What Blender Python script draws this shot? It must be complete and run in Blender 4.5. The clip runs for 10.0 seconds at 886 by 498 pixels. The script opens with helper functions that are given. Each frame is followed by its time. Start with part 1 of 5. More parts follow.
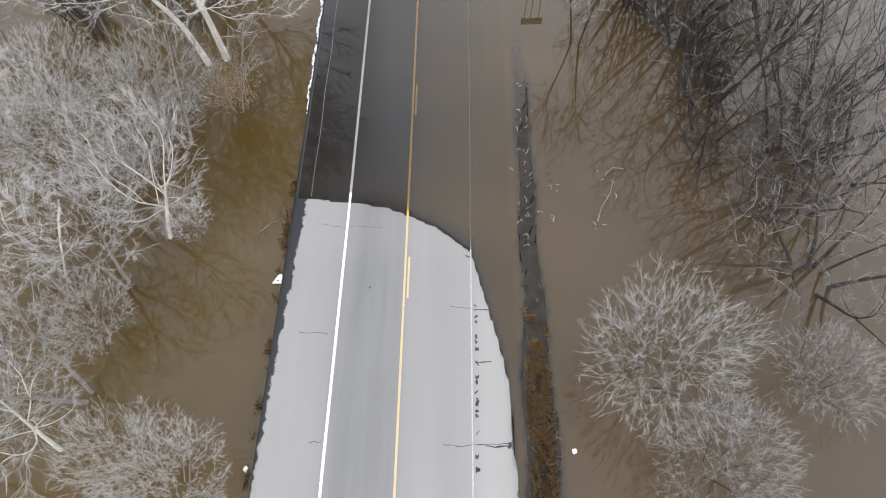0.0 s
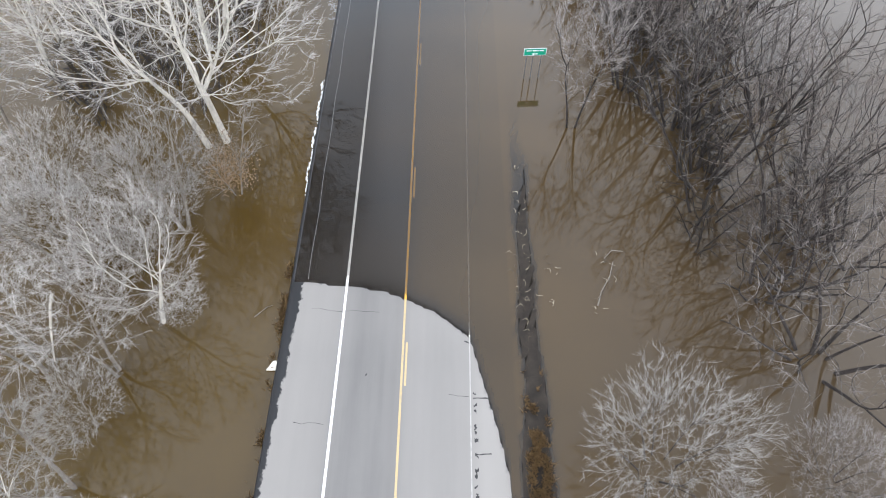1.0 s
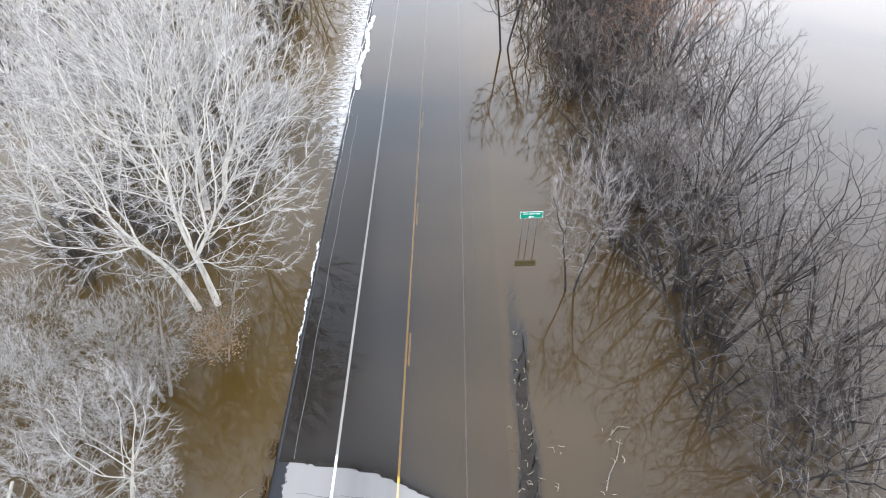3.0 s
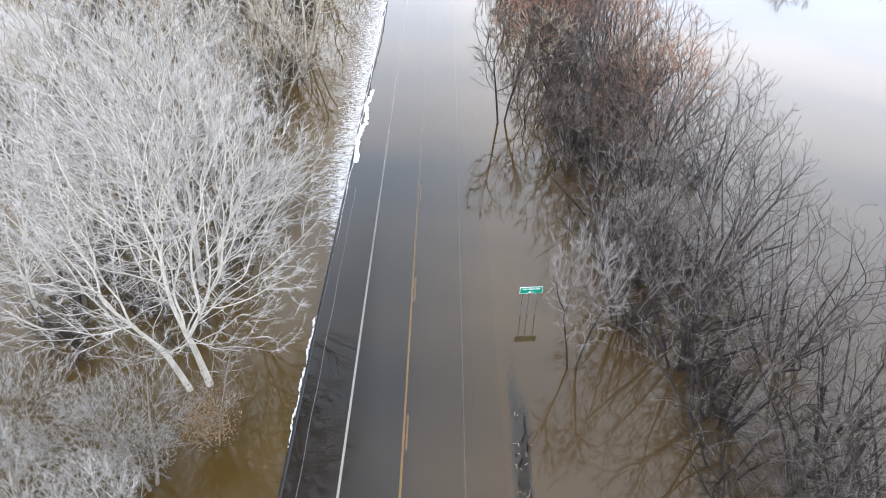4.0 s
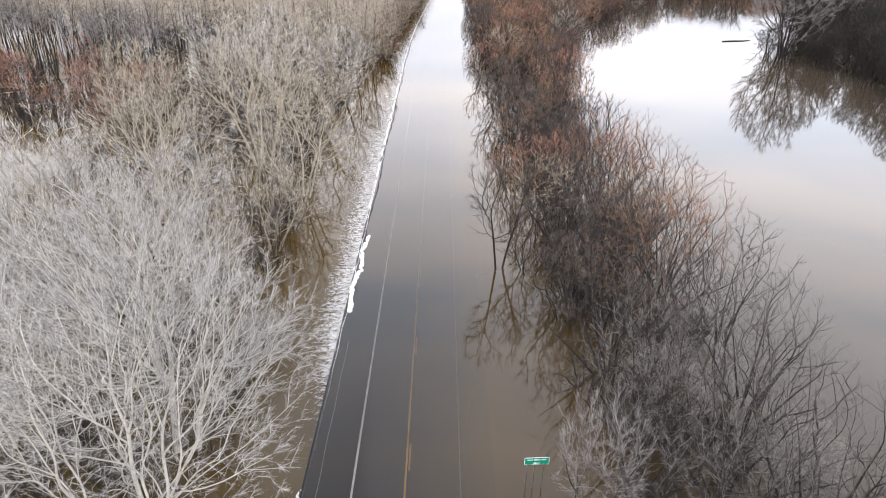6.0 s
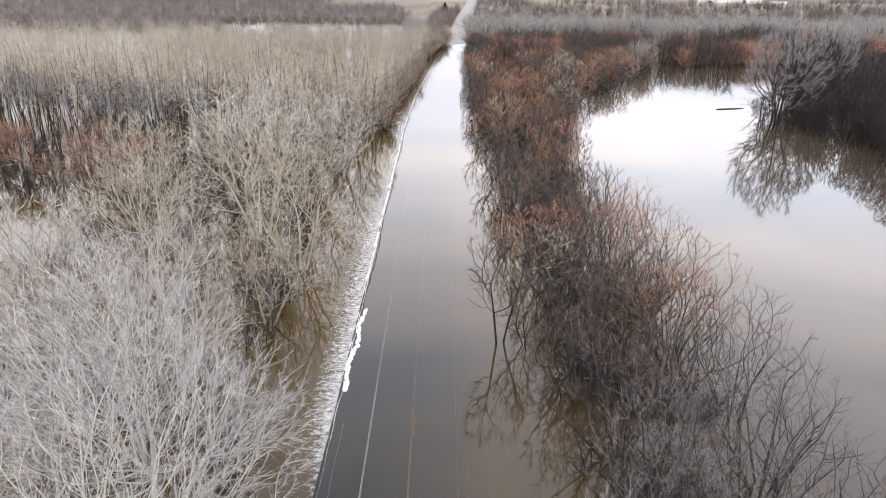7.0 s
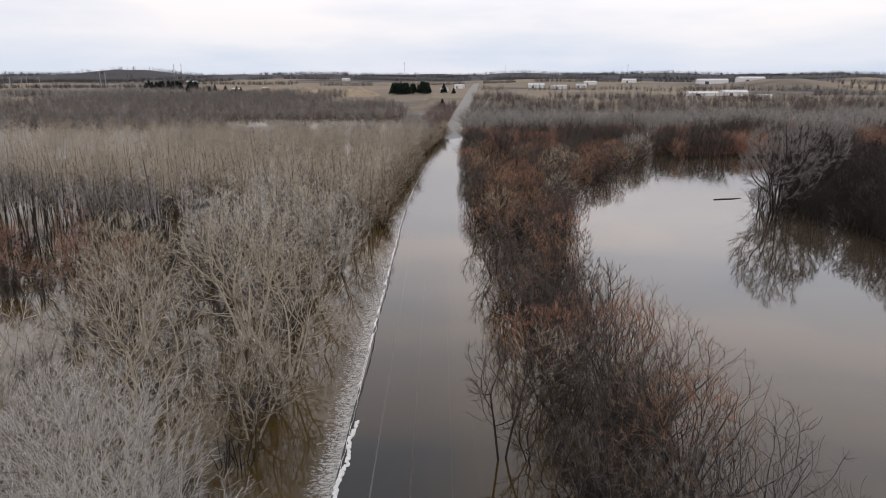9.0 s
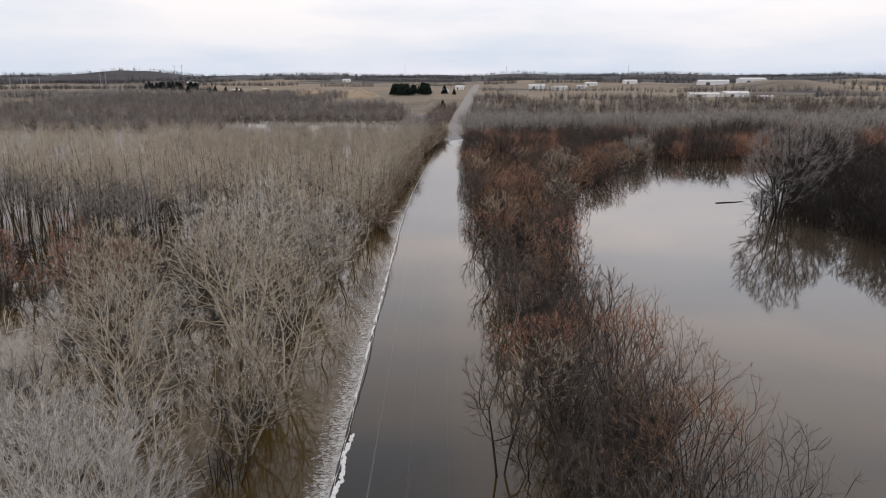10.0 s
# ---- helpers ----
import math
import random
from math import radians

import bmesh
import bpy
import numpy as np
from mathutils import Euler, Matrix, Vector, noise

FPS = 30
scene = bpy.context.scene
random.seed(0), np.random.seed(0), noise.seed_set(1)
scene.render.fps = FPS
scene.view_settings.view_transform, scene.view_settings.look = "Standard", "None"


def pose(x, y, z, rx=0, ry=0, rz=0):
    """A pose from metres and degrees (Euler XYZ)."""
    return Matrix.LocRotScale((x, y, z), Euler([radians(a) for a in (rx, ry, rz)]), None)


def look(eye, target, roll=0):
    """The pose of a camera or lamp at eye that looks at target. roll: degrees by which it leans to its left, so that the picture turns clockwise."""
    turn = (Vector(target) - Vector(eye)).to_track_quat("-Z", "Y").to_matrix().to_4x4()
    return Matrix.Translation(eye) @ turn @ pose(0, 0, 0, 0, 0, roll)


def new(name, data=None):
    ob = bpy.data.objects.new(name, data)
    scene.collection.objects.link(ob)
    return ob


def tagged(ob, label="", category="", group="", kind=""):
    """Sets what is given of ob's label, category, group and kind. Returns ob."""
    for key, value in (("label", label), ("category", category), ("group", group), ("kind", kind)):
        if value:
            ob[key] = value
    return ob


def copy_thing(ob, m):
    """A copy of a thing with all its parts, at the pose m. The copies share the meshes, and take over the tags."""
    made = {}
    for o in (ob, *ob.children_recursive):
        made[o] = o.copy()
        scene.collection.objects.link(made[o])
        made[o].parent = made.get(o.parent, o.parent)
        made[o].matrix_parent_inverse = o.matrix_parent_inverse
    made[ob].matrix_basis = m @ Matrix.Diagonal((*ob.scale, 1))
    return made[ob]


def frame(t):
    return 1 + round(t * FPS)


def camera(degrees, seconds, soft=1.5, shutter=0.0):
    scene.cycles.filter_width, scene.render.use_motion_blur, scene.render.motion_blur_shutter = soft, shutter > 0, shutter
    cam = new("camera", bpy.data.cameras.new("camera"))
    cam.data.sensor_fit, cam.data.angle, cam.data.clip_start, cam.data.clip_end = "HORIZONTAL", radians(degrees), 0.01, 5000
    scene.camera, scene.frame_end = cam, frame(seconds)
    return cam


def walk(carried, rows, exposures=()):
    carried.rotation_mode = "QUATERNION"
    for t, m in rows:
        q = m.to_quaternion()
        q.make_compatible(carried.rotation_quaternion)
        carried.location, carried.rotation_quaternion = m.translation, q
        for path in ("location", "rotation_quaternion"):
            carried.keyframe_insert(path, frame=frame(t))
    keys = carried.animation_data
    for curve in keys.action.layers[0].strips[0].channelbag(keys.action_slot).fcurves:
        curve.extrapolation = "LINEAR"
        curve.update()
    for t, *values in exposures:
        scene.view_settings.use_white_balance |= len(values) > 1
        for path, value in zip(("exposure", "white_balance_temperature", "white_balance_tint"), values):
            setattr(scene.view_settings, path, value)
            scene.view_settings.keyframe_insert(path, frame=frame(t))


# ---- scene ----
cam = camera(67.0, 10.0, soft=1.0)
PATH = [
    (0, (2.138, 1.733, 33.639), (2.134, 2.728, 31.904), 0.6),
    (0.5, (2.148, 2.33, 33.717), (2.145, 3.407, 32.032), 0.7),
    (1, (2.076, 2.926, 33.843), (2.077, 4.084, 32.213), 0.8),
    (1.5, (1.96, 3.572, 34.008), (1.967, 4.807, 32.435), 1.1),
    (2, (1.921, 4.328, 34.176), (1.931, 5.636, 32.662), 1.2),
    (2.5, (1.948, 5.176, 34.302), (1.958, 6.551, 32.849), 1.2),
    (2.7, (1.96, 5.451, 34.328), (1.969, 6.855, 32.903), 1.3),
    (4, (2.012, 7.006, 34.679), (2.021, 8.572, 33.435), 1.0),
    (4.5, (1.946, 7.656, 34.771), (1.957, 9.281, 33.605), 1.1),
    (5, (1.843, 8.426, 34.893), (1.857, 10.104, 33.805), 1.3),
    (5.5, (1.87, 9.403, 35.007), (1.885, 11.129, 33.998), 1.2),
    (7, (2.087, 12.266, 35.387), (2.099, 14.118, 34.632), 0.6),
    (7.5, (2.175, 13.27, 35.447), (2.187, 15.155, 34.779), 0.4),
    (8, (2.258, 14.184, 35.415), (2.269, 16.101, 34.844), 0.0),
    (8.5, (2.41, 15.213, 35.567), (2.421, 17.148, 35.061), -0.1),
    (9, (2.57, 16.187, 35.779), (2.581, 18.122, 35.273), -0.1),
    (9.5, (2.756, 17.129, 36.002), (2.766, 19.064, 35.497), -0.1),
    (10, (2.923, 18.08, 36.192), (2.932, 20.016, 35.688), -0.1),
]
EXPOSURES = [(0.0, 0.36, 6250, 12), (1.5, 0.54, 6050, 12), (2.5, 0.64, 5950, 12), (4.5, 0.42, 5950, 12), (5.5, 0.18, 6350, 15), (7.0, 0.06, 6400, 16), (8.0, -0.68, 6550, 18), (8.5, -1.05, 6700, 17), (10.0, -1.12, 6700, 16)]
walk(cam, [(t, look(eye, target, roll)) for t, eye, target, roll in PATH], EXPOSURES)

# ---- sky and sun ----
SUN_ELEVATION, SUN_AZIMUTH = radians(55), radians(-150)
CLOUD_ELEVATION, CLOUD_AZIMUTH = radians(20), radians(20)
BRIGHT_CLOUD = 1.1
# brightness of the overcast by height above the horizon
DOME = [(0.0, (1.76, 1.92, 2.1)), (0.07, (1.98, 2.07, 2.15)), (0.12, (2.2, 2.22, 2.26)), (0.2, (2.9, 2.9, 2.92)), (0.32, (2.9, 2.9, 2.92)), (0.46, (2.15, 2.16, 2.18)), (0.62, (1.65, 1.67, 1.7)), (0.78, (1.42, 1.45, 1.49)), (1.0, (1.5, 1.54, 1.6))]
world = bpy.data.worlds.new("overcast_sky")
scene.world = world
world.use_nodes = True
wn, wl = world.node_tree.nodes, world.node_tree.links
wn.clear()
w_out = wn.new("ShaderNodeOutputWorld")
w_bg = wn.new("ShaderNodeBackground")
w_bg.inputs["Strength"].default_value = 0.1
w_sky = wn.new("ShaderNodeTexSky")
w_sky.sky_type = "NISHITA"
w_sky.sun_disc = False
w_sky.sun_elevation, w_sky.sun_rotation = SUN_ELEVATION, SUN_AZIMUTH
w_geo = wn.new("ShaderNodeTexCoord")
w_map = wn.new("ShaderNodeMapping")
w_map.inputs["Scale"].default_value = (1.2, 1.2, 7.0)
w_noise = wn.new("ShaderNodeTexNoise")
w_noise.inputs["Scale"].default_value = 1.6
w_noise.inputs["Detail"].default_value = 5.0
w_noise.inputs["Roughness"].default_value = 0.55
w_ramp = wn.new("ShaderNodeValToRGB")
w_ramp.color_ramp.elements[0].position, w_ramp.color_ramp.elements[0].color = 0.34, (0.80, 0.88, 0.96, 1)
w_ramp.color_ramp.elements[1].position, w_ramp.color_ramp.elements[1].color = 0.62, (1.10, 1.07, 1.04, 1)
def bearing(azimuth, elevation):
    return (math.sin(azimuth) * math.cos(elevation), math.cos(azimuth) * math.cos(elevation), math.sin(elevation))


SUN_WAY, CLOUD_WAY = bearing(SUN_AZIMUTH, SUN_ELEVATION), bearing(CLOUD_AZIMUTH, CLOUD_ELEVATION)


def world_math(op, a, b=0.0):
    m = wn.new("ShaderNodeMath")
    m.operation = op
    for i, v in enumerate((a, b)):
        if hasattr(v, "links"):
            wl.new(v, m.inputs[i])
        else:
            m.inputs[i].default_value = v
    return m.outputs[0]


# an overcast dome: pale towards the horizon, with one bright bank of cloud
w_sep = wn.new("ShaderNodeSeparateXYZ")
w_dot = wn.new("ShaderNodeVectorMath")
w_dot.operation = "DOT_PRODUCT"
w_dot.inputs[1].default_value = CLOUD_WAY
wl.new(w_geo.outputs["Generated"], w_sep.inputs["Vector"])
wl.new(w_geo.outputs["Generated"], w_dot.inputs[0])
w_up = world_math("MAXIMUM", w_sep.outputs["Z"], 0.0)
w_dome = wn.new("ShaderNodeValToRGB")
while len(w_dome.color_ramp.elements) < len(DOME):
    w_dome.color_ramp.elements.new(0.5)
for e, (at, c) in zip(w_dome.color_ramp.elements, DOME):
    e.position, e.color = at, tuple(v / 3.0 for v in c) + (1,)
wl.new(w_up, w_dome.inputs["Fac"])
w_veil = world_math("MULTIPLY", world_math("POWER", world_math("MAXIMUM", w_dot.outputs["Value"], 0.0), 9.0), BRIGHT_CLOUD)
w_clear = wn.new("ShaderNodeMapRange")
w_clear.interpolation_type = "SMOOTHSTEP"
w_clear.inputs["From Min"].default_value, w_clear.inputs["From Max"].default_value = 0.04, 0.28
wl.new(w_sep.outputs["Z"], w_clear.inputs["Value"])
w_veil = world_math("MULTIPLY", w_veil, w_clear.outputs["Result"])
w_level = wn.new("ShaderNodeVectorMath")
w_level.operation = "ADD"
wl.new(w_dome.outputs["Color"], w_level.inputs[0])
wl.new(world_math("DIVIDE", w_veil, 3.0), w_level.inputs[1])
w_cloud = wn.new("ShaderNodeVectorMath")
w_cloud.operation = "MULTIPLY"
w_mix = wn.new("ShaderNodeMix")
w_mix.data_type = "RGBA"
w_mix.inputs["Factor"].default_value = 0.9
wl.new(w_geo.outputs["Generated"], w_map.inputs["Vector"])
wl.new(w_map.outputs["Vector"], w_noise.inputs["Vector"])
wl.new(w_noise.outputs["Fac"], w_ramp.inputs["Fac"])
w_gain = wn.new("ShaderNodeVectorMath")
w_gain.operation = "SCALE"
w_gain.inputs["Scale"].default_value = 30.0
wl.new(w_ramp.outputs["Color"], w_cloud.inputs[0])
wl.new(w_level.outputs["Vector"], w_gain.inputs[0])
wl.new(w_gain.outputs["Vector"], w_cloud.inputs[1])
wl.new(w_sky.outputs["Color"], w_mix.inputs["A"])
wl.new(w_cloud.outputs["Vector"], w_mix.inputs["B"])
wl.new(w_mix.outputs["Result"], w_bg.inputs["Color"])
wl.new(w_bg.outputs["Background"], w_out.inputs["Surface"])

sun = new("sun", bpy.data.lights.new("sun", "SUN"))
sun.data.energy, sun.data.angle, sun.data.color = 1.1, radians(35), (1.0, 0.96, 0.9)
sun.matrix_world = look(Vector(SUN_WAY) * 100, (0, 0, 0))


# ---- materials ----
def nodes_of(name):
    m = bpy.data.materials.new(name)
    m.use_nodes = True
    m.node_tree.nodes.clear()
    return m, m.node_tree.nodes, m.node_tree.links


def ramp(n, stops):
    r = n.new("ShaderNodeValToRGB")
    e = r.color_ramp.elements
    while len(e) < len(stops):
        e.new(0.5)
    for el, (p, c) in zip(e, stops):
        el.position, el.color = p, (*c, 1)
    return r


def noise_tex(n, l, scale, detail=4.0, rough=0.6, stretch=None, coord="Object"):
    tc = n.new("ShaderNodeTexCoord")
    t = n.new("ShaderNodeTexNoise")
    t.inputs["Scale"].default_value, t.inputs["Detail"].default_value, t.inputs["Roughness"].default_value = scale, detail, rough
    if stretch:
        mp = n.new("ShaderNodeMapping")
        mp.inputs["Scale"].default_value = stretch
        l.new(tc.outputs[coord], mp.inputs["Vector"])
        l.new(mp.outputs["Vector"], t.inputs["Vector"])
    else:
        l.new(tc.outputs[coord], t.inputs["Vector"])
    return t


def blend(n, l, fac, a, b, mode="MIX"):
    m = n.new("ShaderNodeMix")
    m.data_type, m.blend_type = "RGBA", mode
    for sock, v in (("Factor", fac), ("A", a), ("B", b)):
        if hasattr(v, "links"):
            l.new(v, m.inputs[sock] if sock == "Factor" else [i for i in m.inputs if i.name == sock and i.type == "RGBA"][0])
        elif sock == "Factor":
            m.inputs["Factor"].default_value = v
        else:
            [i for i in m.inputs if i.name == sock and i.type == "RGBA"][0].default_value = (*v, 1)
    return [o for o in m.outputs if o.type == "RGBA"][0]


def math_node(n, l, op, a, b=0.0, clamp=False):
    m = n.new("ShaderNodeMath")
    m.operation, m.use_clamp = op, clamp
    for i, v in enumerate((a, b)):
        if hasattr(v, "links"):
            l.new(v, m.inputs[i])
        else:
            m.inputs[i].default_value = v
    return m.outputs[0]


def finish(m, n, l, colour, rough=0.8, bump=None, strength=0.3, distance=0.02, spec=0.3):
    b = n.new("ShaderNodeBsdfPrincipled")
    o = n.new("ShaderNodeOutputMaterial")
    if hasattr(colour, "links"):
        l.new(colour, b.inputs["Base Color"])
    else:
        b.inputs["Base Color"].default_value = (*colour, 1)
    if hasattr(rough, "links"):
        l.new(rough, b.inputs["Roughness"])
    else:
        b.inputs["Roughness"].default_value = rough
    b.inputs["Specular IOR Level"].default_value = spec
    if bump is not None:
        bp = n.new("ShaderNodeBump")
        bp.inputs["Strength"].default_value, bp.inputs["Distance"].default_value = strength, distance
        l.new(bump, bp.inputs["Height"])
        l.new(bp.outputs["Normal"], b.inputs["Normal"])
    l.new(b.outputs["BSDF"], o.inputs["Surface"])
    return m


def mat_mottled(name, dark, light, scale=2.0, rough=0.85, bump=0.3, distance=0.02, fine=12.0):
    """Two colours mixed by a coarse and a fine noise."""
    m, n, l = nodes_of(name)
    a, b = noise_tex(n, l, scale), noise_tex(n, l, scale * fine, 3.0)
    f = math_node(n, l, "ADD", math_node(n, l, "MULTIPLY", a.outputs["Fac"], 0.65), math_node(n, l, "MULTIPLY", b.outputs["Fac"], 0.35))
    r = ramp(n, [(0.35, dark), (0.65, light)])
    l.new(f, r.inputs["Fac"])
    return finish(m, n, l, r.outputs["Color"], rough, b.outputs["Fac"], bump, distance)


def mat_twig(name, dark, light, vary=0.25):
    """Bare twigs: tips pale, thick inner wood dark, crown shading put into colour; every tree of its own tone."""
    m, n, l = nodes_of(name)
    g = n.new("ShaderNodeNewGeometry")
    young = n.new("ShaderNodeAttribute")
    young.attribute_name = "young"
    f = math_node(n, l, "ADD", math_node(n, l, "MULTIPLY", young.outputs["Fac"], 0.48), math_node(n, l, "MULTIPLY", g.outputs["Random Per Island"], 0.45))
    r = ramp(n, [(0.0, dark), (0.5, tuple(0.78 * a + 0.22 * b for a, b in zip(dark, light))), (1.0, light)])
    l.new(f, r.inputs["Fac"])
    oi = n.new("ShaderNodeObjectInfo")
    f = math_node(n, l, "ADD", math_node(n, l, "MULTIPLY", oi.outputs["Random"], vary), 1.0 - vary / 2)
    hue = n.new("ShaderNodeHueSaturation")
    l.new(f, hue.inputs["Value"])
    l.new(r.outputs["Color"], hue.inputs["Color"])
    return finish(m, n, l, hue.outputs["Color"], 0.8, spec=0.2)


def mat_bark(name, dark, light):
    m, n, l = nodes_of(name)
    a, b = noise_tex(n, l, 2.0), noise_tex(n, l, 9.0, 5.0, 0.65, (1, 1, 0.18))
    f = math_node(n, l, "ADD", math_node(n, l, "MULTIPLY", a.outputs["Fac"], 0.5), math_node(n, l, "MULTIPLY", b.outputs["Fac"], 0.5))
    r = ramp(n, [(0.34, dark), (0.64, light)])
    l.new(f, r.inputs["Fac"])
    return finish(m, n, l, r.outputs["Color"], 0.9, b.outputs["Fac"], 0.6, 0.03)


def mat_water(name, murk_a, murk_b, ripple, turbid=0.05):
    """Silt-laden water: clear where thin, opaque where deep, cleared above road lines, with a mirror on top."""
    m, n, l = nodes_of(name)
    big = noise_tex(n, l, 0.06, 3.0, 0.5)
    r = ramp(n, [(0.35, murk_a), (0.65, murk_b)])
    l.new(big.outputs["Fac"], r.inputs["Fac"])
    at = n.new("ShaderNodeAttribute")
    at.attribute_name = "depth"
    tau = math_node(n, l, "MULTIPLY", at.outputs["Fac"], -1.0 / turbid)
    through_light = math_node(n, l, "MULTIPLY", math_node(n, l, "EXPONENT", tau), 0.72)
    dif, tra, mix = n.new("ShaderNodeBsdfDiffuse"), n.new("ShaderNodeBsdfTransparent"), n.new("ShaderNodeMixShader")
    silt = n.new("ShaderNodeAttribute")
    silt.attribute_name = "silt"
    murk = blend(n, l, silt.outputs["Fac"], r.outputs["Color"], (0.062, 0.048, 0.034))
    over_lines = n.new("ShaderNodeAttribute")
    over_lines.attribute_name = "line_clear"
    l.new(blend(n, l, over_lines.outputs["Fac"], (0.14, 0.139, 0.136), (0.86, 0.85, 0.82)), tra.inputs["Color"])
    thin = math_node(n, l, "MULTIPLY", through_light, 0.95)
    l.new(blend(n, l, thin, murk, (0.012, 0.012, 0.0125)), dif.inputs["Color"])
    l.new(through_light, mix.inputs["Fac"])
    l.new(dif.outputs[0], mix.inputs[1])
    l.new(tra.outputs[0], mix.inputs[2])
    wave = noise_tex(n, l, 0.9, 2.0, 0.5)
    bp = n.new("ShaderNodeBump")
    bp.inputs["Strength"].default_value, bp.inputs["Distance"].default_value = ripple, 0.02
    l.new(wave.outputs["Fac"], bp.inputs["Height"])
    gl, fr, mx, o = n.new("ShaderNodeBsdfGlossy"), n.new("ShaderNodeFresnel"), n.new("ShaderNodeMixShader"), n.new("ShaderNodeOutputMaterial")
    gl.inputs["Roughness"].default_value = 0.04
    fr.inputs["IOR"].default_value = 1.56
    l.new(bp.outputs["Normal"], gl.inputs["Normal"])
    l.new(bp.outputs["Normal"], fr.inputs["Normal"])
    whole = math_node(n, l, "ADD", math_node(n, l, "MULTIPLY", at.outputs["Fac"], 90.0), 0.1, True)
    l.new(math_node(n, l, "MULTIPLY", fr.outputs[0], whole), mx.inputs["Fac"])
    l.new(mix.outputs[0], mx.inputs[1])
    l.new(gl.outputs[0], mx.inputs[2])
    l.new(mx.outputs[0], o.inputs["Surface"])
    return m


def mat_asphalt():
    """Pale worn asphalt, dark where it is wet (attribute damp: metres inside the wet edge)."""
    m, n, l = nodes_of("worn_asphalt")
    grain = noise_tex(n, l, 55.0, 3.0, 0.7)
    blot = noise_tex(n, l, 0.5, 4.0, 0.6, (1.0, 0.35, 1.0))
    streak = noise_tex(n, l, 1.1, 4.0, 0.6, (1.0, 0.03, 1.0))
    edge = noise_tex(n, l, 1.3, 6.0, 0.7)
    f = math_node(n, l, "ADD", math_node(n, l, "MULTIPLY", blot.outputs["Fac"], 0.4), math_node(n, l, "MULTIPLY", streak.outputs["Fac"], 0.6))
    dry = ramp(n, [(0.38, (0.122, 0.119, 0.115)), (0.62, (0.162, 0.158, 0.151))])
    l.new(f, dry.inputs["Fac"])
    pale = blend(n, l, math_node(n, l, "MULTIPLY", grain.outputs["Fac"], 0.3), dry.outputs["Color"], (0.14, 0.14, 0.145))
    lane = n.new("ShaderNodeAttribute")
    lane.attribute_name = "dust"
    pale2 = blend(n, l, lane.outputs["Fac"], pale, (0.275, 0.263, 0.247))
    wet = ramp(n, [(0.35, (0.011, 0.0115, 0.013)), (0.65, (0.024, 0.025, 0.027))])
    l.new(f, wet.inputs["Fac"])
    at = n.new("ShaderNodeAttribute")
    at.attribute_name = "damp"
    d = math_node(n, l, "ADD", at.outputs["Fac"], math_node(n, l, "MULTIPLY", math_node(n, l, "SUBTRACT", edge.outputs["Fac"], 0.5), 0.95))
    k = math_node(n, l, "MULTIPLY", d, 14.0, True)
    col = blend(n, l, k, pale2, wet.outputs["Color"])
    un = n.new("ShaderNodeAttribute")
    un.attribute_name = "under"
    col = blend(n, l, un.outputs["Fac"], col, blend(n, l, f, (0.07, 0.072, 0.08), (0.11, 0.112, 0.12)))
    rough = math_node(n, l, "SUBTRACT", 0.9, math_node(n, l, "MULTIPLY", k, 0.45))
    return finish(m, n, l, col, rough)


def mat_paint(name, colour, worn):
    m, n, l = nodes_of(name)
    a = noise_tex(n, l, 7.0, 5.0, 0.7)
    r = ramp(n, [(0.36, worn), (0.5, colour)])
    l.new(a.outputs["Fac"], r.inputs["Fac"])
    return finish(m, n, l, r.outputs["Color"], 0.7)


def mat_foam():
    """Broken white water: streaks that follow the spill, brown water between."""
    m, n, l = nodes_of("churned_white_water")
    a = noise_tex(n, l, 1.9, 4.0, 0.65, (0.9, 1.7, 1.0))
    b = noise_tex(n, l, 6.5, 4.0, 0.75, (0.8, 1.4, 1.0))
    at = n.new("ShaderNodeAttribute")
    at.attribute_name = "froth"
    f = math_node(n, l, "ADD", math_node(n, l, "MULTIPLY", a.outputs["Fac"], 0.6), math_node(n, l, "MULTIPLY", b.outputs["Fac"], 0.4))
    s = math_node(n, l, "ADD", f, math_node(n, l, "SUBTRACT", at.outputs["Fac"], 1.0))
    k = math_node(n, l, "MULTIPLY", s, 3.0, True)
    pb, tr, mx, o = n.new("ShaderNodeBsdfPrincipled"), n.new("ShaderNodeBsdfTransparent"), n.new("ShaderNodeMixShader"), n.new("ShaderNodeOutputMaterial")
    pb.inputs["Base Color"].default_value = (0.84, 0.84, 0.83, 1)
    pb.inputs["Roughness"].default_value = 0.7
    l.new(k, mx.inputs["Fac"])
    l.new(tr.outputs[0], mx.inputs[1])
    l.new(pb.outputs[0], mx.inputs[2])
    l.new(mx.outputs[0], o.inputs["Surface"])
    return m


M_ASPHALT = mat_asphalt()
M_WHITE = mat_paint("white_road_paint", (0.80, 0.80, 0.79), (0.52, 0.52, 0.52))
M_YELLOW = mat_paint("yellow_road_paint", (0.70, 0.40, 0.05), (0.58, 0.36, 0.08))
M_YELLOW_WORN = mat_paint("worn_yellow_road_paint", (0.47, 0.36, 0.19), (0.36, 0.31, 0.22))
M_WHITE_WORN = mat_paint("worn_white_road_paint", (0.37, 0.36, 0.34), (0.27, 0.265, 0.255))
M_TAR = mat_mottled("tar", (0.02, 0.02, 0.022), (0.06, 0.06, 0.06), 6.0)
M_WATER = mat_water("silty_flood_water", (0.044, 0.027, 0.009), (0.057, 0.037, 0.0145), 0.015)
M_WATER_L = mat_water("brown_flood_water", (0.052, 0.031, 0.006), (0.070, 0.045, 0.012), 0.03)
M_FOAM = mat_foam()
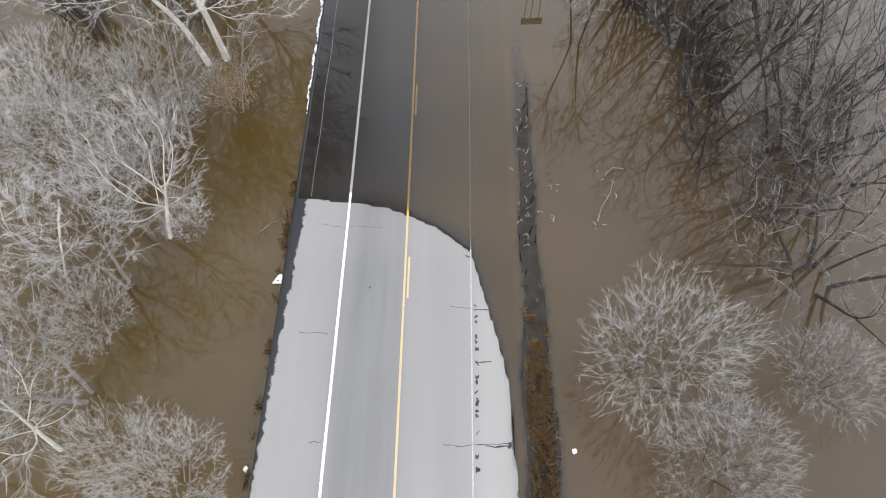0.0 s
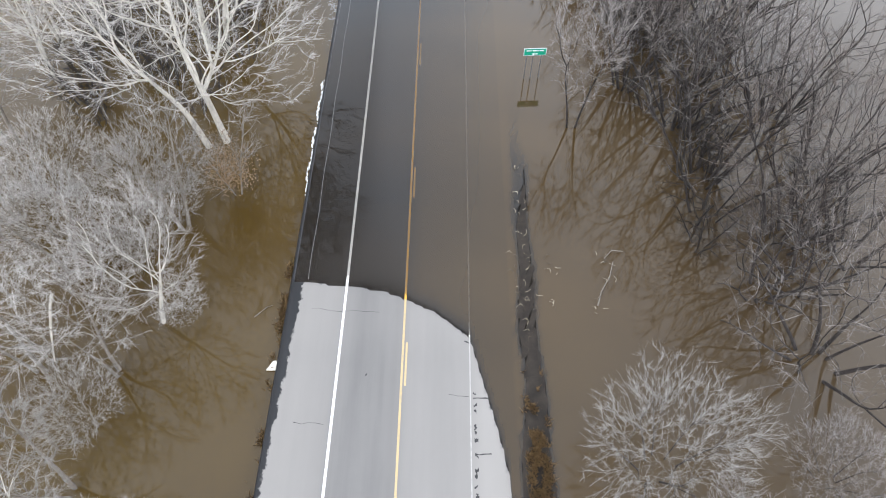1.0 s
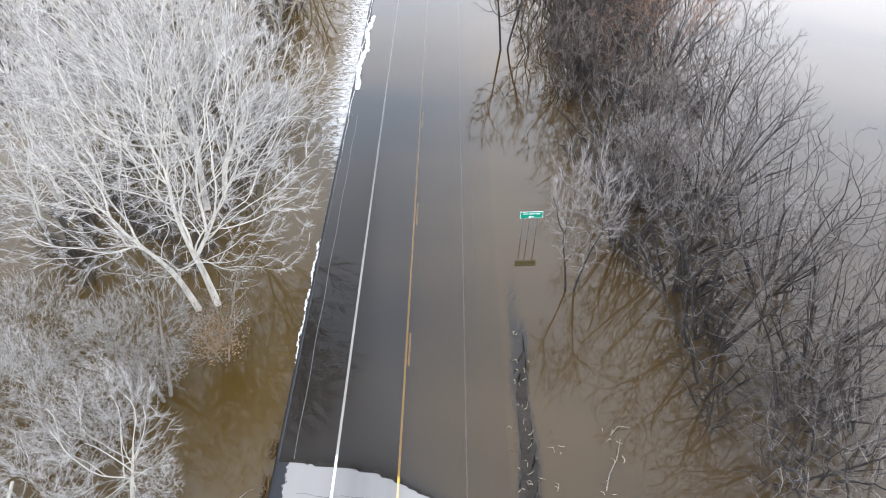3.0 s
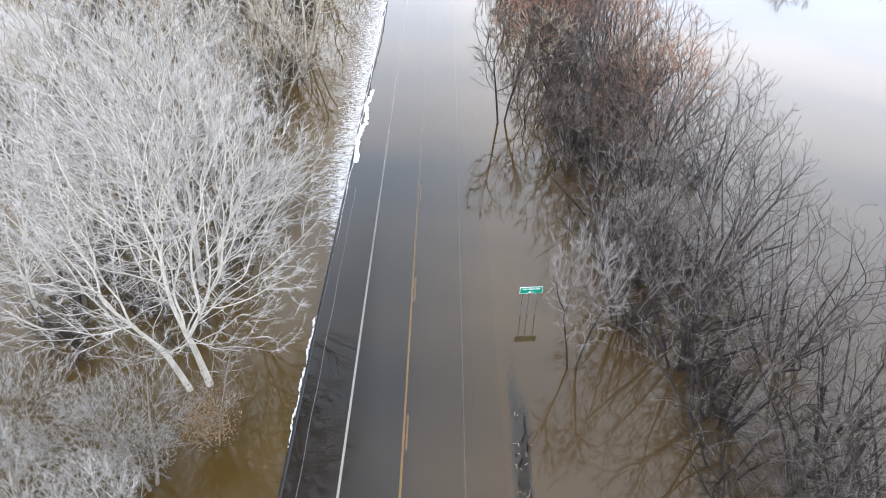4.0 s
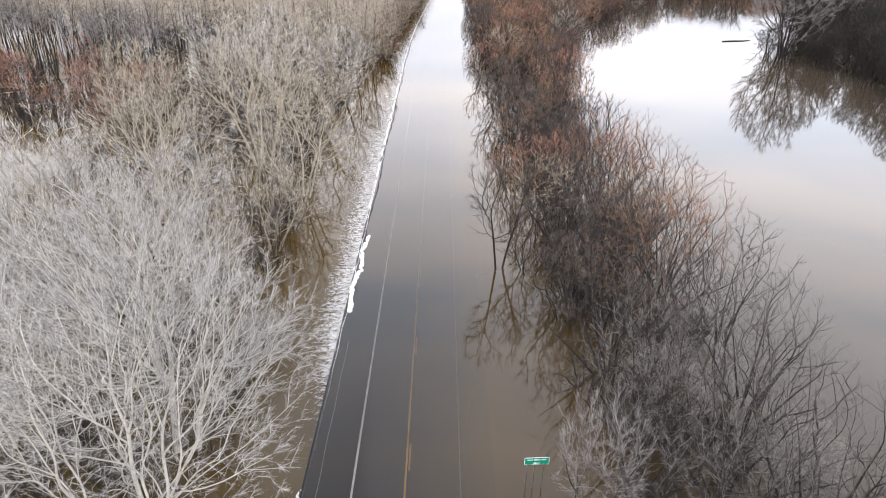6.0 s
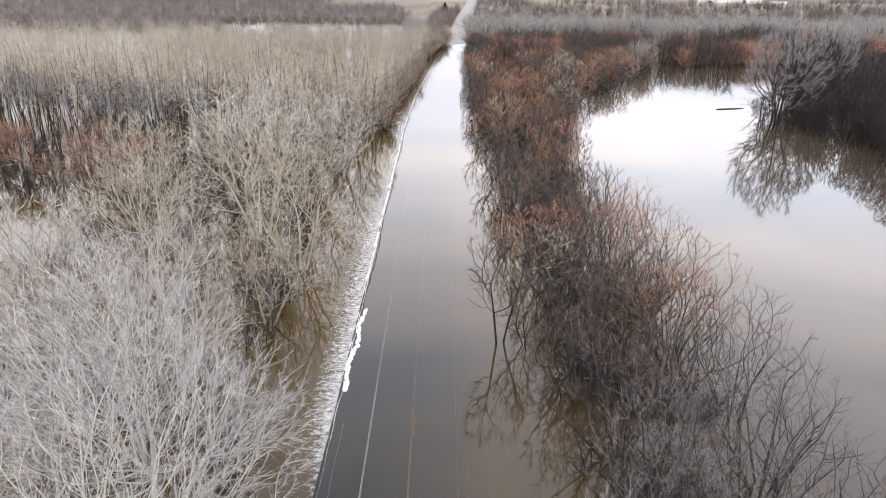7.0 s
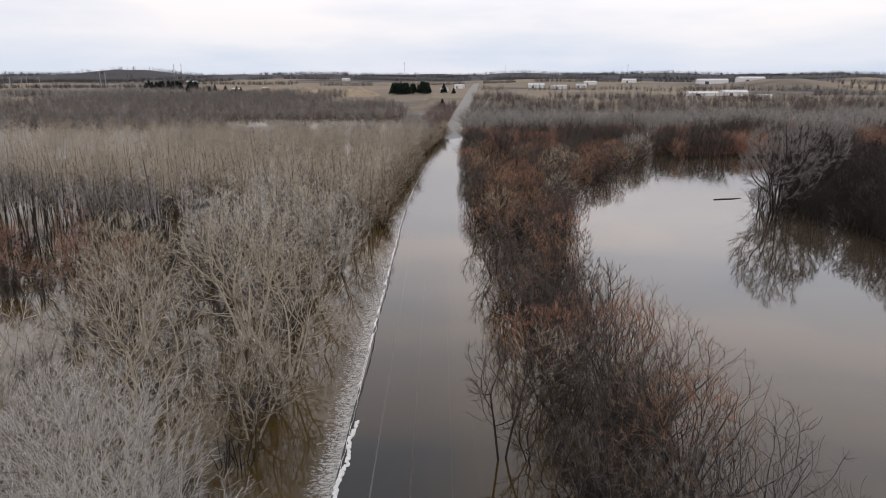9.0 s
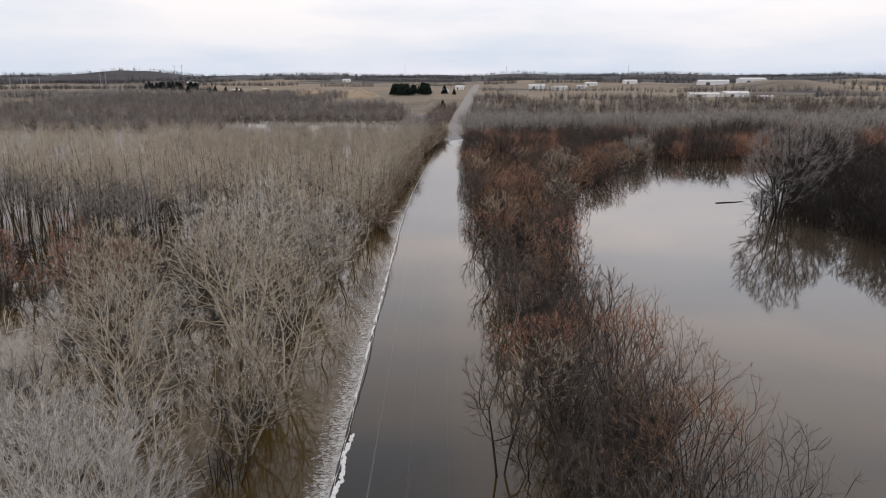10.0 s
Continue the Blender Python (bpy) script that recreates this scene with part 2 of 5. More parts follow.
M_ICE = mat_mottled("white_froth", (0.72, 0.73, 0.74), (0.9, 0.9, 0.89), 5.0, 0.7, 0.6, 0.03)
M_EARTH = mat_mottled("wet_earth", (0.012, 0.0095, 0.008), (0.038, 0.031, 0.024), 1.2)
M_BARK_PALE = mat_bark("pale_bark", (0.36, 0.333, 0.28), (0.68, 0.645, 0.57))
M_BARK_GREY = mat_bark("grey_bark", (0.10, 0.085, 0.07), (0.28, 0.25, 0.21))
M_BARK_TAN = mat_bark("dull_tan_bark", (0.13, 0.105, 0.075), (0.40, 0.35, 0.27))
M_BARK_STRAW = mat_bark("straw_grey_bark", (0.24, 0.205, 0.155), (0.60, 0.53, 0.42))
M_BARK_DARK = mat_bark("dark_wet_bark", (0.012, 0.010, 0.009), (0.05, 0.042, 0.038))
M_TWIG_WHITE = mat_twig("pale_twigs", (0.055, 0.046, 0.038), (0.96, 0.92, 0.87))
M_TWIG_GREY = mat_twig("grey_twigs", (0.09, 0.08, 0.07), (0.78, 0.74, 0.69))
M_TWIG_FROST = mat_twig("frost_grey_twigs", (0.07, 0.064, 0.058), (0.64, 0.61, 0.57), 0.3)
M_TWIG_ASH = mat_twig("ash_grey_twigs", (0.05, 0.044, 0.04), (0.58, 0.53, 0.50), 0.35)
M_TWIG_MID = mat_twig("grey_tan_twigs", (0.055, 0.045, 0.033), (0.97, 0.88, 0.74), 0.3)
M_TWIG_RUST = mat_twig("rust_tan_twigs", (0.04, 0.024, 0.014), (0.54, 0.33, 0.21), 0.5)
M_TWIG_PALE = mat_twig("pale_tan_twigs", (0.25, 0.205, 0.155), (0.97, 0.85, 0.68), 0.25)
# near-black, for the bank trees and for brush that stands in for shade
M_TWIG_BLACK = mat_twig("near_black_twigs", (0.008, 0.007, 0.006), (0.055, 0.047, 0.042), 0.5)
# bluish grey that puts aerial haze into the twig colour
M_TWIG_HAZE = mat_twig("haze_tinted_twigs", (0.045, 0.044, 0.048), (0.13, 0.125, 0.13), 0.4)
M_TWIG_DARK = mat_twig("dim_twigs", (0.022, 0.018, 0.016), (0.19, 0.155, 0.135), 0.5)
M_TWIG_RED = mat_twig("reddish_twigs", (0.035, 0.018, 0.013), (0.57, 0.31, 0.215), 0.6)
M_TWIG_DIM = mat_twig("dim_grey_twigs", (0.03, 0.026, 0.024), (0.36, 0.325, 0.30), 0.4)
M_TWIG_PLUM = mat_twig("dull_plum_twigs", (0.09, 0.068, 0.060), (0.40, 0.31, 0.275), 0.4)
M_TWIG_TAN = mat_twig("tan_twigs", (0.06, 0.045, 0.028), (0.88, 0.77, 0.60), 0.3)
M_GRASS_DRY = mat_twig("dry_grass_blades", (0.16, 0.10, 0.045), (0.50, 0.36, 0.19))
M_LEAF_BROWN = mat_twig("withered_leaves", (0.20, 0.13, 0.07), (0.46, 0.34, 0.22))


def mat_land():
    """Far country: straw fields, ploughed earth and pasture in patches."""
    m, n, l = nodes_of("fields_in_early_spring")
    tc = n.new("ShaderNodeTexCoord")
    mp = n.new("ShaderNodeMapping")
    mp.inputs["Scale"].default_value = (0.0035, 0.0022, 0.0)
    v = n.new("ShaderNodeTexVoronoi")
    v.inputs["Scale"].default_value = 1.0
    l.new(tc.outputs["Object"], mp.inputs["Vector"])
    l.new(mp.outputs["Vector"], v.inputs["Vector"])
    sep = n.new("ShaderNodeSeparateColor")
    l.new(v.outputs["Color"], sep.inputs["Color"])
    r = ramp(n, [(0.0, (0.34, 0.27, 0.18)), (0.3, (0.22, 0.18, 0.135)), (0.55, (0.42, 0.33, 0.215)), (0.8, (0.17, 0.14, 0.11)), (1.0, (0.31, 0.26, 0.19))])
    l.new(sep.outputs[0], r.inputs["Fac"])
    a = noise_tex(n, l, 0.02, 6.0, 0.65)
    col = blend(n, l, a.outputs["Fac"], (0.19, 0.155, 0.115), r.outputs["Color"])
    sep2 = n.new("ShaderNodeSeparateXYZ")
    l.new(tc.outputs["Object"], sep2.inputs["Vector"])
    hill = n.new("ShaderNodeMapRange")
    hill.inputs["From Min"].default_value, hill.inputs["From Max"].default_value = 1800.0, 2500.0
    l.new(sep2.outputs["Y"], hill.inputs["Value"])
    patch = noise_tex(n, l, 0.0022, 4.0, 0.6)
    wooded = math_node(n, l, "MULTIPLY", math_node(n, l, "SUBTRACT", math_node(n, l, "ADD", patch.outputs["Fac"], math_node(n, l, "MULTIPLY", hill.outputs["Result"], 0.55)), 0.52), 9.0, True)
    # far woodland floor, its brown pulled towards the blue of haze
    col = blend(n, l, wooded, col, (0.058, 0.054, 0.058))
    return finish(m, n, l, col, 0.95)


M_LAND = mat_land()


# ---- mesh tools ----
def mesh_np(name, verts, quads=None, tris=None, smooth=False):
    me = bpy.data.meshes.new(name)
    verts = np.asarray(verts, dtype=np.float32).reshape(-1, 3)
    q = np.asarray(quads if quads is not None else [], dtype=np.int32).reshape(-1, 4)
    t = np.asarray(tris if tris is not None else [], dtype=np.int32).reshape(-1, 3)
    me.vertices.add(len(verts))
    me.vertices.foreach_set("co", verts.ravel())
    me.loops.add(q.size + t.size)
    me.loops.foreach_set("vertex_index", np.concatenate([q.ravel(), t.ravel()]).astype(np.int32))
    me.polygons.add(len(q) + len(t))
    me.polygons.foreach_set("loop_start", np.concatenate([np.arange(len(q)) * 4, q.size + np.arange(len(t)) * 3]).astype(np.int32))
    if smooth:
        me.polygons.foreach_set("use_smooth", np.ones(len(q) + len(t), dtype=bool))
    me.update(calc_edges=True)
    me.validate()
    return me


def set_attribute(me, name, values):
    a = me.attributes.new(name, "FLOAT", "POINT")
    a.data.foreach_set("value", np.asarray(values, dtype=np.float32).ravel())


def solid(name, me, material, parent=None, label=""):
    """Links a mesh as one object, under a parent if one is given."""
    ob = new(name, me)
    me.materials.append(material) if not me.materials else None
    if parent:
        ob.parent = parent
    if label:
        ob["label"] = label
    return ob


def part(name, bm, material, parent=None, label=""):
    me = bpy.data.meshes.new(name)
    bm.to_mesh(me)
    bm.free()
    return solid(name, me, material, parent, label)


def grid(xs, ys, zf):
    """A sheet over the lines xs and ys; zf gives x, y, z from the two arrays."""
    X, Y = np.meshgrid(xs, ys)
    P = np.stack(zf(X, Y), -1)
    i = np.arange(len(ys) * len(xs)).reshape(len(ys), len(xs))
    q = np.stack([i[:-1, :-1], i[:-1, 1:], i[1:, 1:], i[1:, :-1]], -1).reshape(-1, 4)
    return P.reshape(-1, 3), q


def box_bm(sx, sy, sz, m=None, bevel=0.0):
    bm = bmesh.new()
    bmesh.ops.create_cube(bm, size=1.0)
    bmesh.ops.scale(bm, vec=(sx, sy, sz), verts=bm.verts)
    if bevel:
        bmesh.ops.bevel(bm, geom=bm.edges[:], offset=bevel, segments=2, affect="EDGES")
    if m is not None:
        bm.transform(m)
    return bm


def smooth01(v):
    v = np.clip(v, 0, 1)
    return v * v * (3 - 2 * v)


# ---- the plan: the road, its bed and the land ----
LEFT_LEVEL = -0.45


def road_x(y):
    """The road's middle line: straight, then bending gently to the right."""
    y = np.asarray(y, dtype=float)
    k = 0.055 / 80.0
    return np.where(y < 170, 0.0, np.where(y < 250, 0.5 * k * (y - 170) ** 2, 2.2 + 0.055 * (y - 250) + 0.012 * np.maximum(y - 620, 0)))


def water_edge(x):
    return np.interp(x, [-7, -6, -3.6, -1.5, 0, 1.7, 3.7, 4.4, 5.2, 5.7, 5.9, 6.1], [24.4, 24.4, 24.2, 23.9, 23.3, 22.5, 20.9, 18.2, 15.2, 12.7, 7.4, -40])


DEPTH_Y = [22, 30, 40, 60, 80, 100, 130, 170]
DEPTH_X = [-6.5, -3.6, -0.2, 0.7, 3.66, 6.5]
DEPTHS = [[.03, .05, .08, .14, .25, .4, .6, 1.0], [.02, .04, .06, .12, .22, .4, .6, 1.0], [.05, .15, .2, .24, .3, .42, .6, 1.0],
          [.7, .75, .6, .4, .36, .44, .6, 1.1], [1.2, 1.2, 1.0, .8, .75, .8, 1.1, 1.8], [1.9, 2.2, 2.6, 2.6, 2.6, 3, 4, 5]]


HILLS = [(-300, 2600, 800, 220, 7), (1000, 2750, 600, 260, 8), (-2000, 2900, 600, 300, 10), (2000, 3000, 500, 300, 9), (-1150, 2600, 170, 260, 30), (640, 1270, 80, 130, 17), (830, 1380, 90, 140, 19), (-640, 2900, 260, 260, 14), (330, 3000, 200, 300, 12)]


def land_z(x, y):
    """The land outside the road: a drowned plain, then fields rising to low hills."""
    shore = np.where(x < -8, 640.0, np.where(x < 60, 440.0, 520.0))
    up = smooth01((y - shore) / 60.0) * 2.4 - 1.7
    up = up + 10 * smooth01((y - shore) / 900.0) + 11 * smooth01((y - 1200) / 1500.0) + 4 * smooth01((y - 2400) / 1700.0)
    for x0, y0, sx, sy, h in HILLS:
        up = up + h * np.exp(-((x - x0) / sx) ** 2 - ((y - y0) / sy) ** 2)
    roll = np.sin(x * 0.0041 + y * 0.0017) * np.cos(x * 0.0017 - y * 0.0029 + 1.0)
    up = up + smooth01((y - 900) / 1500.0) * (roll * 7 + 5 * np.sin(x * 0.0093 + 2.0) * np.sin(y * 0.006))
    side = smooth01((np.abs(x) - 700 - 0.5 * np.maximum(y, 0)) / 900.0)
    return up + side * 14


def road_depth(u, y):
    """Depth of water over the road at u metres from its middle; minus: dry, that much above the water."""
    s = y - water_edge(u)
    cols = [np.interp(y, DEPTH_Y, d) for d in DEPTHS]
    tau = np.zeros_like(s)
    for k in range(len(DEPTH_X) - 1):
        f = np.clip((u - DEPTH_X[k]) / (DEPTH_X[k + 1] - DEPTH_X[k]), 0, 1)
        inside = (u >= DEPTH_X[k]) if k else (u >= -99)
        tau = np.where(inside, cols[k] * (1 - f) + cols[k + 1] * f, tau)
    wet = 0.05 * tau * smooth01(s / 1.2) + 0.004
    dry = -np.minimum(0.02 * np.maximum(-s, 0), 0.3)
    d = np.where(s > 0, wet, dry)
    far = smooth01((y - 385) / 50.0)
    return d * (1 - far) - far * 0.15


def road_z(u, y):
    far = smooth01((y - 440) / 120.0)
    return np.maximum(-road_depth(u, y) * (1 - far) + far * (np.maximum(land_z(30.0 + 0 * y, y), 0.15) + 0.35), np.where(y > 425, land_z(road_x(y), y) + 0.3, -9))


# ---- ground ----
gx = np.concatenate([-np.geomspace(4200, 30, 60), np.linspace(-28, 28, 15), np.geomspace(30, 4200, 60)])
gy = np.concatenate([np.linspace(-700, 0, 8), np.linspace(20, 640, 40), np.geomspace(655, 4900, 90)])
V, Q = grid(gx, gy, lambda X, Y: (X, Y, land_z(X, Y)))
ground = tagged(solid("ground", mesh_np("ground", V, Q, smooth=True), M_LAND), "flooded plain and straw-coloured fields rising to low hills", "ground", kind="structure")

# ---- road ----
ru = np.concatenate([[-7.6, -6.98], np.arange(-6.9, 6.2, 0.25), [6.35, 6.6]])
ry = np.concatenate([np.arange(-80, 0, 4.0), np.arange(0, 60, 0.3), np.arange(60, 200, 1.5), np.arange(200, 440, 5.0), np.arange(440, 1700, 15.0)])


def road_shape(U, Y):
    Z = road_z(np.clip(U, -6.9, 6.15), Y)
    Z = np.where(U < -7.2, -1.9, np.where(U < -6.95, Z - 0.1, Z))
    Z = np.where(U > 6.5, -1.9, np.where(U > 6.3, Z - 0.12, Z))
    return U + road_x(Y), Y, Z


V, Q = grid(ru, ry, road_shape)
me = mesh_np("road", V, Q)
U, Y = np.meshgrid(ru, ry)
s = Y - water_edge(np.clip(U, -6.9, 6.1))
right_gap = U - np.interp(Y, [-60, 7.4, 12.7, 15.2, 18.2, 20.9, 22.5], [5.95, 5.9, 5.7, 5.2, 4.4, 3.7, 1.7])
left_gap = np.interp(Y, [0, 7.2, 12.5, 17.7, 20.5, 23.2], [-6.85, -6.8, -6.7, -6.5, -6.3, -6.2]) - U
damp = np.maximum(np.where(s > -3, s * 0.6, -1.5), np.maximum(np.where(U > 0, right_gap, -1), left_gap))
damp = np.where(Y > 432, -1.0, np.where(s > 1.0, 1.0, damp))
set_attribute(me, "damp", damp)
set_attribute(me, "under", np.where((Y > 432) | (U < -6.7) | (U > 6.3), 0.0, smooth01((s - 0.1) / 0.3)))
dust = np.interp(U, [-6.9, -4.6, -3.9, -3.4, -2.6, -1.0, -0.2, 0.3, 1.0, 2.6, 3.5, 3.9, 4.4, 6.2], [0.75, 0.6, 0.5, 0.22, 0.12, 0.16, 0.25, 0.55, 0.6, 0.55, 0.65, 0.8, 0.95, 0.9])
dust = dust * (0.85 + 0.15 * smooth01((24 - Y) / 8)) + 0.12 * smooth01((Y - 19) / 3)
dust = np.where(Y > 425, 1.0, dust)
set_attribute(me, "dust", np.clip(dust, 0, 1))
road = tagged(solid("road", me, M_ASPHALT), "two-lane asphalt road, pale where dry, running down under flood water", "road", kind="structure")


def stripe(name, u0, u1, y0, y1, material, label=""):
    n = max(2, int((y1 - y0) / 1.0) + 1)
    V, Q = grid(np.array([u0, u1]), np.linspace(y0, y1, n), lambda A, B: (A + road_x(B), B, road_z(A, B) + 0.004))
    return solid(name, mesh_np(name, V, Q), material, road, label)


stripe("edge_line", -3.67, -3.53, -60, 200, M_WHITE, "white painted edge line")
stripe("edge_line", 3.63, 3.70, -60, 20.9, M_WHITE_WORN, "worn white painted edge line")
stripe("edge_line", 3.63, 3.70, 20.9, 200, M_WHITE, "drowned white edge line")
stripe("centre_line", -0.13, -0.01, -60, 23.3, M_YELLOW_WORN, "worn yellow centre line")
stripe("centre_line", -0.13, -0.01, 23.3, 200, M_YELLOW, "wet yellow centre line")
for k in range(-4, 12):
    stripe("dash", 0.08, 0.19, 31.1 + 13.3 * k, 33.75 + 13.3 * k, M_YELLOW if k >= 0 else M_YELLOW_WORN)


# ---- water ----
def verge_z(u, y):
    h = np.interp(y, [-60, 12, 17, 20, 27, 34, 45], [0.22, 0.2, 0.1, 0.05, 0.025, -0.01, -0.3])
    rough = 0.045 * np.sin(u * 9 + y * 1.7) * np.sin(y * 2.3 + u * 4) + 0.03 * np.sin(y * 5.1 + u * 13) * np.sin(y * 0.9)
    return h + rough * smooth01((y - 4) / 8.0) - 0.5 * np.maximum(np.abs(u - 7.1 - 0.12 * np.sin(y * 0.8)) - 0.32, 0) ** 1.3


PAINT_U = [-3.7, -3.68, -3.52, -3.5, -0.16, -0.14, -0.01, 0.01, 0.06, 0.075, 0.195, 0.21, 3.6, 3.62, 3.71, 3.73]
wu = np.concatenate([[-6.78], np.sort(np.concatenate([np.arange(-6.5, 9.1, 0.25), PAINT_U])), np.array([9.5, 10.5, 13, 20, 40, 80, 160, 300, 500])])
wy = np.concatenate([[-600, -200, -80], np.arange(-40, 6, 4.0), np.arange(6, 60, 0.4), np.arange(60, 200, 3.0), np.arange(200, 470, 10.0), [520, 560]])
V, Q = grid(wu, wy, lambda A, B: (A + road_x(B), B, 0 * A))
me = mesh_np("water", V, Q)
U, Y = np.meshgrid(wu, wy)
depth = np.where(U < 6.2, road_depth(U, Y), np.where(U < 8.6, np.maximum(-verge_z(U, Y), 0.0), 1.5))
set_attribute(me, "depth", np.maximum(depth, 0))
# water cleared above each painted line so it shows, less further along the road
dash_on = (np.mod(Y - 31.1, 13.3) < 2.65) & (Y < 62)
line_clear = np.where((U > -3.69) & (U < -3.51), np.interp(Y, [20, 45, 65, 90, 130], [1, 1, 0.6, 0.15, 0.03]), 0.0)
line_clear = np.where((U > -0.15) & (U < 0.0), np.interp(Y, [20, 45, 60, 80, 110], [1, 1, 0.45, 0.08, 0]), line_clear)
line_clear = np.where((U > 0.07) & (U < 0.2) & dash_on, np.interp(Y, [20, 40, 60], [1, 0.85, 0.3]), line_clear)
line_clear = np.where((U > 3.61) & (U < 3.72), np.interp(Y, [20, 40, 55, 68], [0.8, 0.65, 0.35, 0]), line_clear)
set_attribute(me, "line_clear", line_clear)
# the river carries more silt than the backwater
set_attribute(me, "silt", smooth01((U - 14) / 16.0))
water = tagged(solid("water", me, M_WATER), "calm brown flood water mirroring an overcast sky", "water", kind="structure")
water.visible_shadow = False
lu = np.concatenate([[-900, -500, -300, -160, -80, -40, -20, -14, -11], np.arange(-10, -6.8, 0.4), [-6.9]])
ly = np.concatenate([[-600, -200, -80], np.arange(-40, 200, 4.0), np.arange(200, 700, 20.0)])
V, Q = grid(lu, ly, lambda A, B: (A + road_x(B), B, 0 * A + LEFT_LEVEL))
me = mesh_np("water_below_road", V, Q)
U, Y = np.meshgrid(lu, ly)
set_attribute(me, "depth", np.clip((-6.9 - U) * 1.2, 0.05, 1.5))
tagged(solid("water_below_road", me, M_WATER_L), "lower sheet of brown flood water among the trees", "water", kind="structure")

# spill over the road's edge
fy = np.arange(42.5, 330, 0.3)
fu = np.linspace(0, 1, 22)


def spill_shape(A, B):
    wide = np.interp(B, [42, 50, 60, 100, 130, 210, 330], [0.6, 1.7, 3.0, 4.3, 5.0, 3.4, 1.6])
    wob = np.array([[noise.noise((b * 0.35, 3.1, 0)) for b in B[:, 0]]]).T * 0.22
    drop = smooth01(A * 5)
    lump = np.array([[noise.noise((a * 6, b * 2.2, 1.7)) for a in A[0]] for b in B[:, 0]])
    z = 0.012 * (1 - drop) + (LEFT_LEVEL + 0.03) * drop + lump * 0.06 * np.minimum(A * 6, 1) * (1 - A)
    return -6.72 + wob + road_x(B) - A * wide, B, z


V, Q = grid(fu, fy, spill_shape)
me = mesh_np("white_water", V, Q, smooth=True)
A, B = np.meshgrid(fu, fy)
rim = np.interp(A, [0, 0.04, 0.07, 0.1], [1.0, 0.9, 0.6, 0.0])
body = np.interp(A, [0, 0.3, 0.6, 0.85, 1], [0.68, 0.60, 0.53, 0.47, 0.3]) * np.interp(B, [42, 50, 56, 62, 85, 115, 150, 330], [0.7, 0.82, 0.98, 1.04, 1.0, 0.93, 0.85, 0.75])
set_attribute(me, "froth", np.maximum(rim * np.interp(B, [42, 54, 56, 240, 330], [0.6, 0.7, 1, 0.95, 0.8]), body))
tagged(solid("white_water", me, M_FOAM), "white water spilling off the road's flooded edge", "rapids", kind="structure")

# ---- verge ----
V, Q = grid(np.linspace(6.15, 8.9, 12), np.arange(-60, 60, 0.6), lambda A, B: (A, B, np.maximum(verge_z(A, B), -1.5)))
verge = tagged(solid("verge", mesh_np("verge", V, Q, smooth=True), M_EARTH), "narrow muddy verge half under water", "verge", kind="structure")

# ---- trees ----
UP = Vector((0, 0, 1))


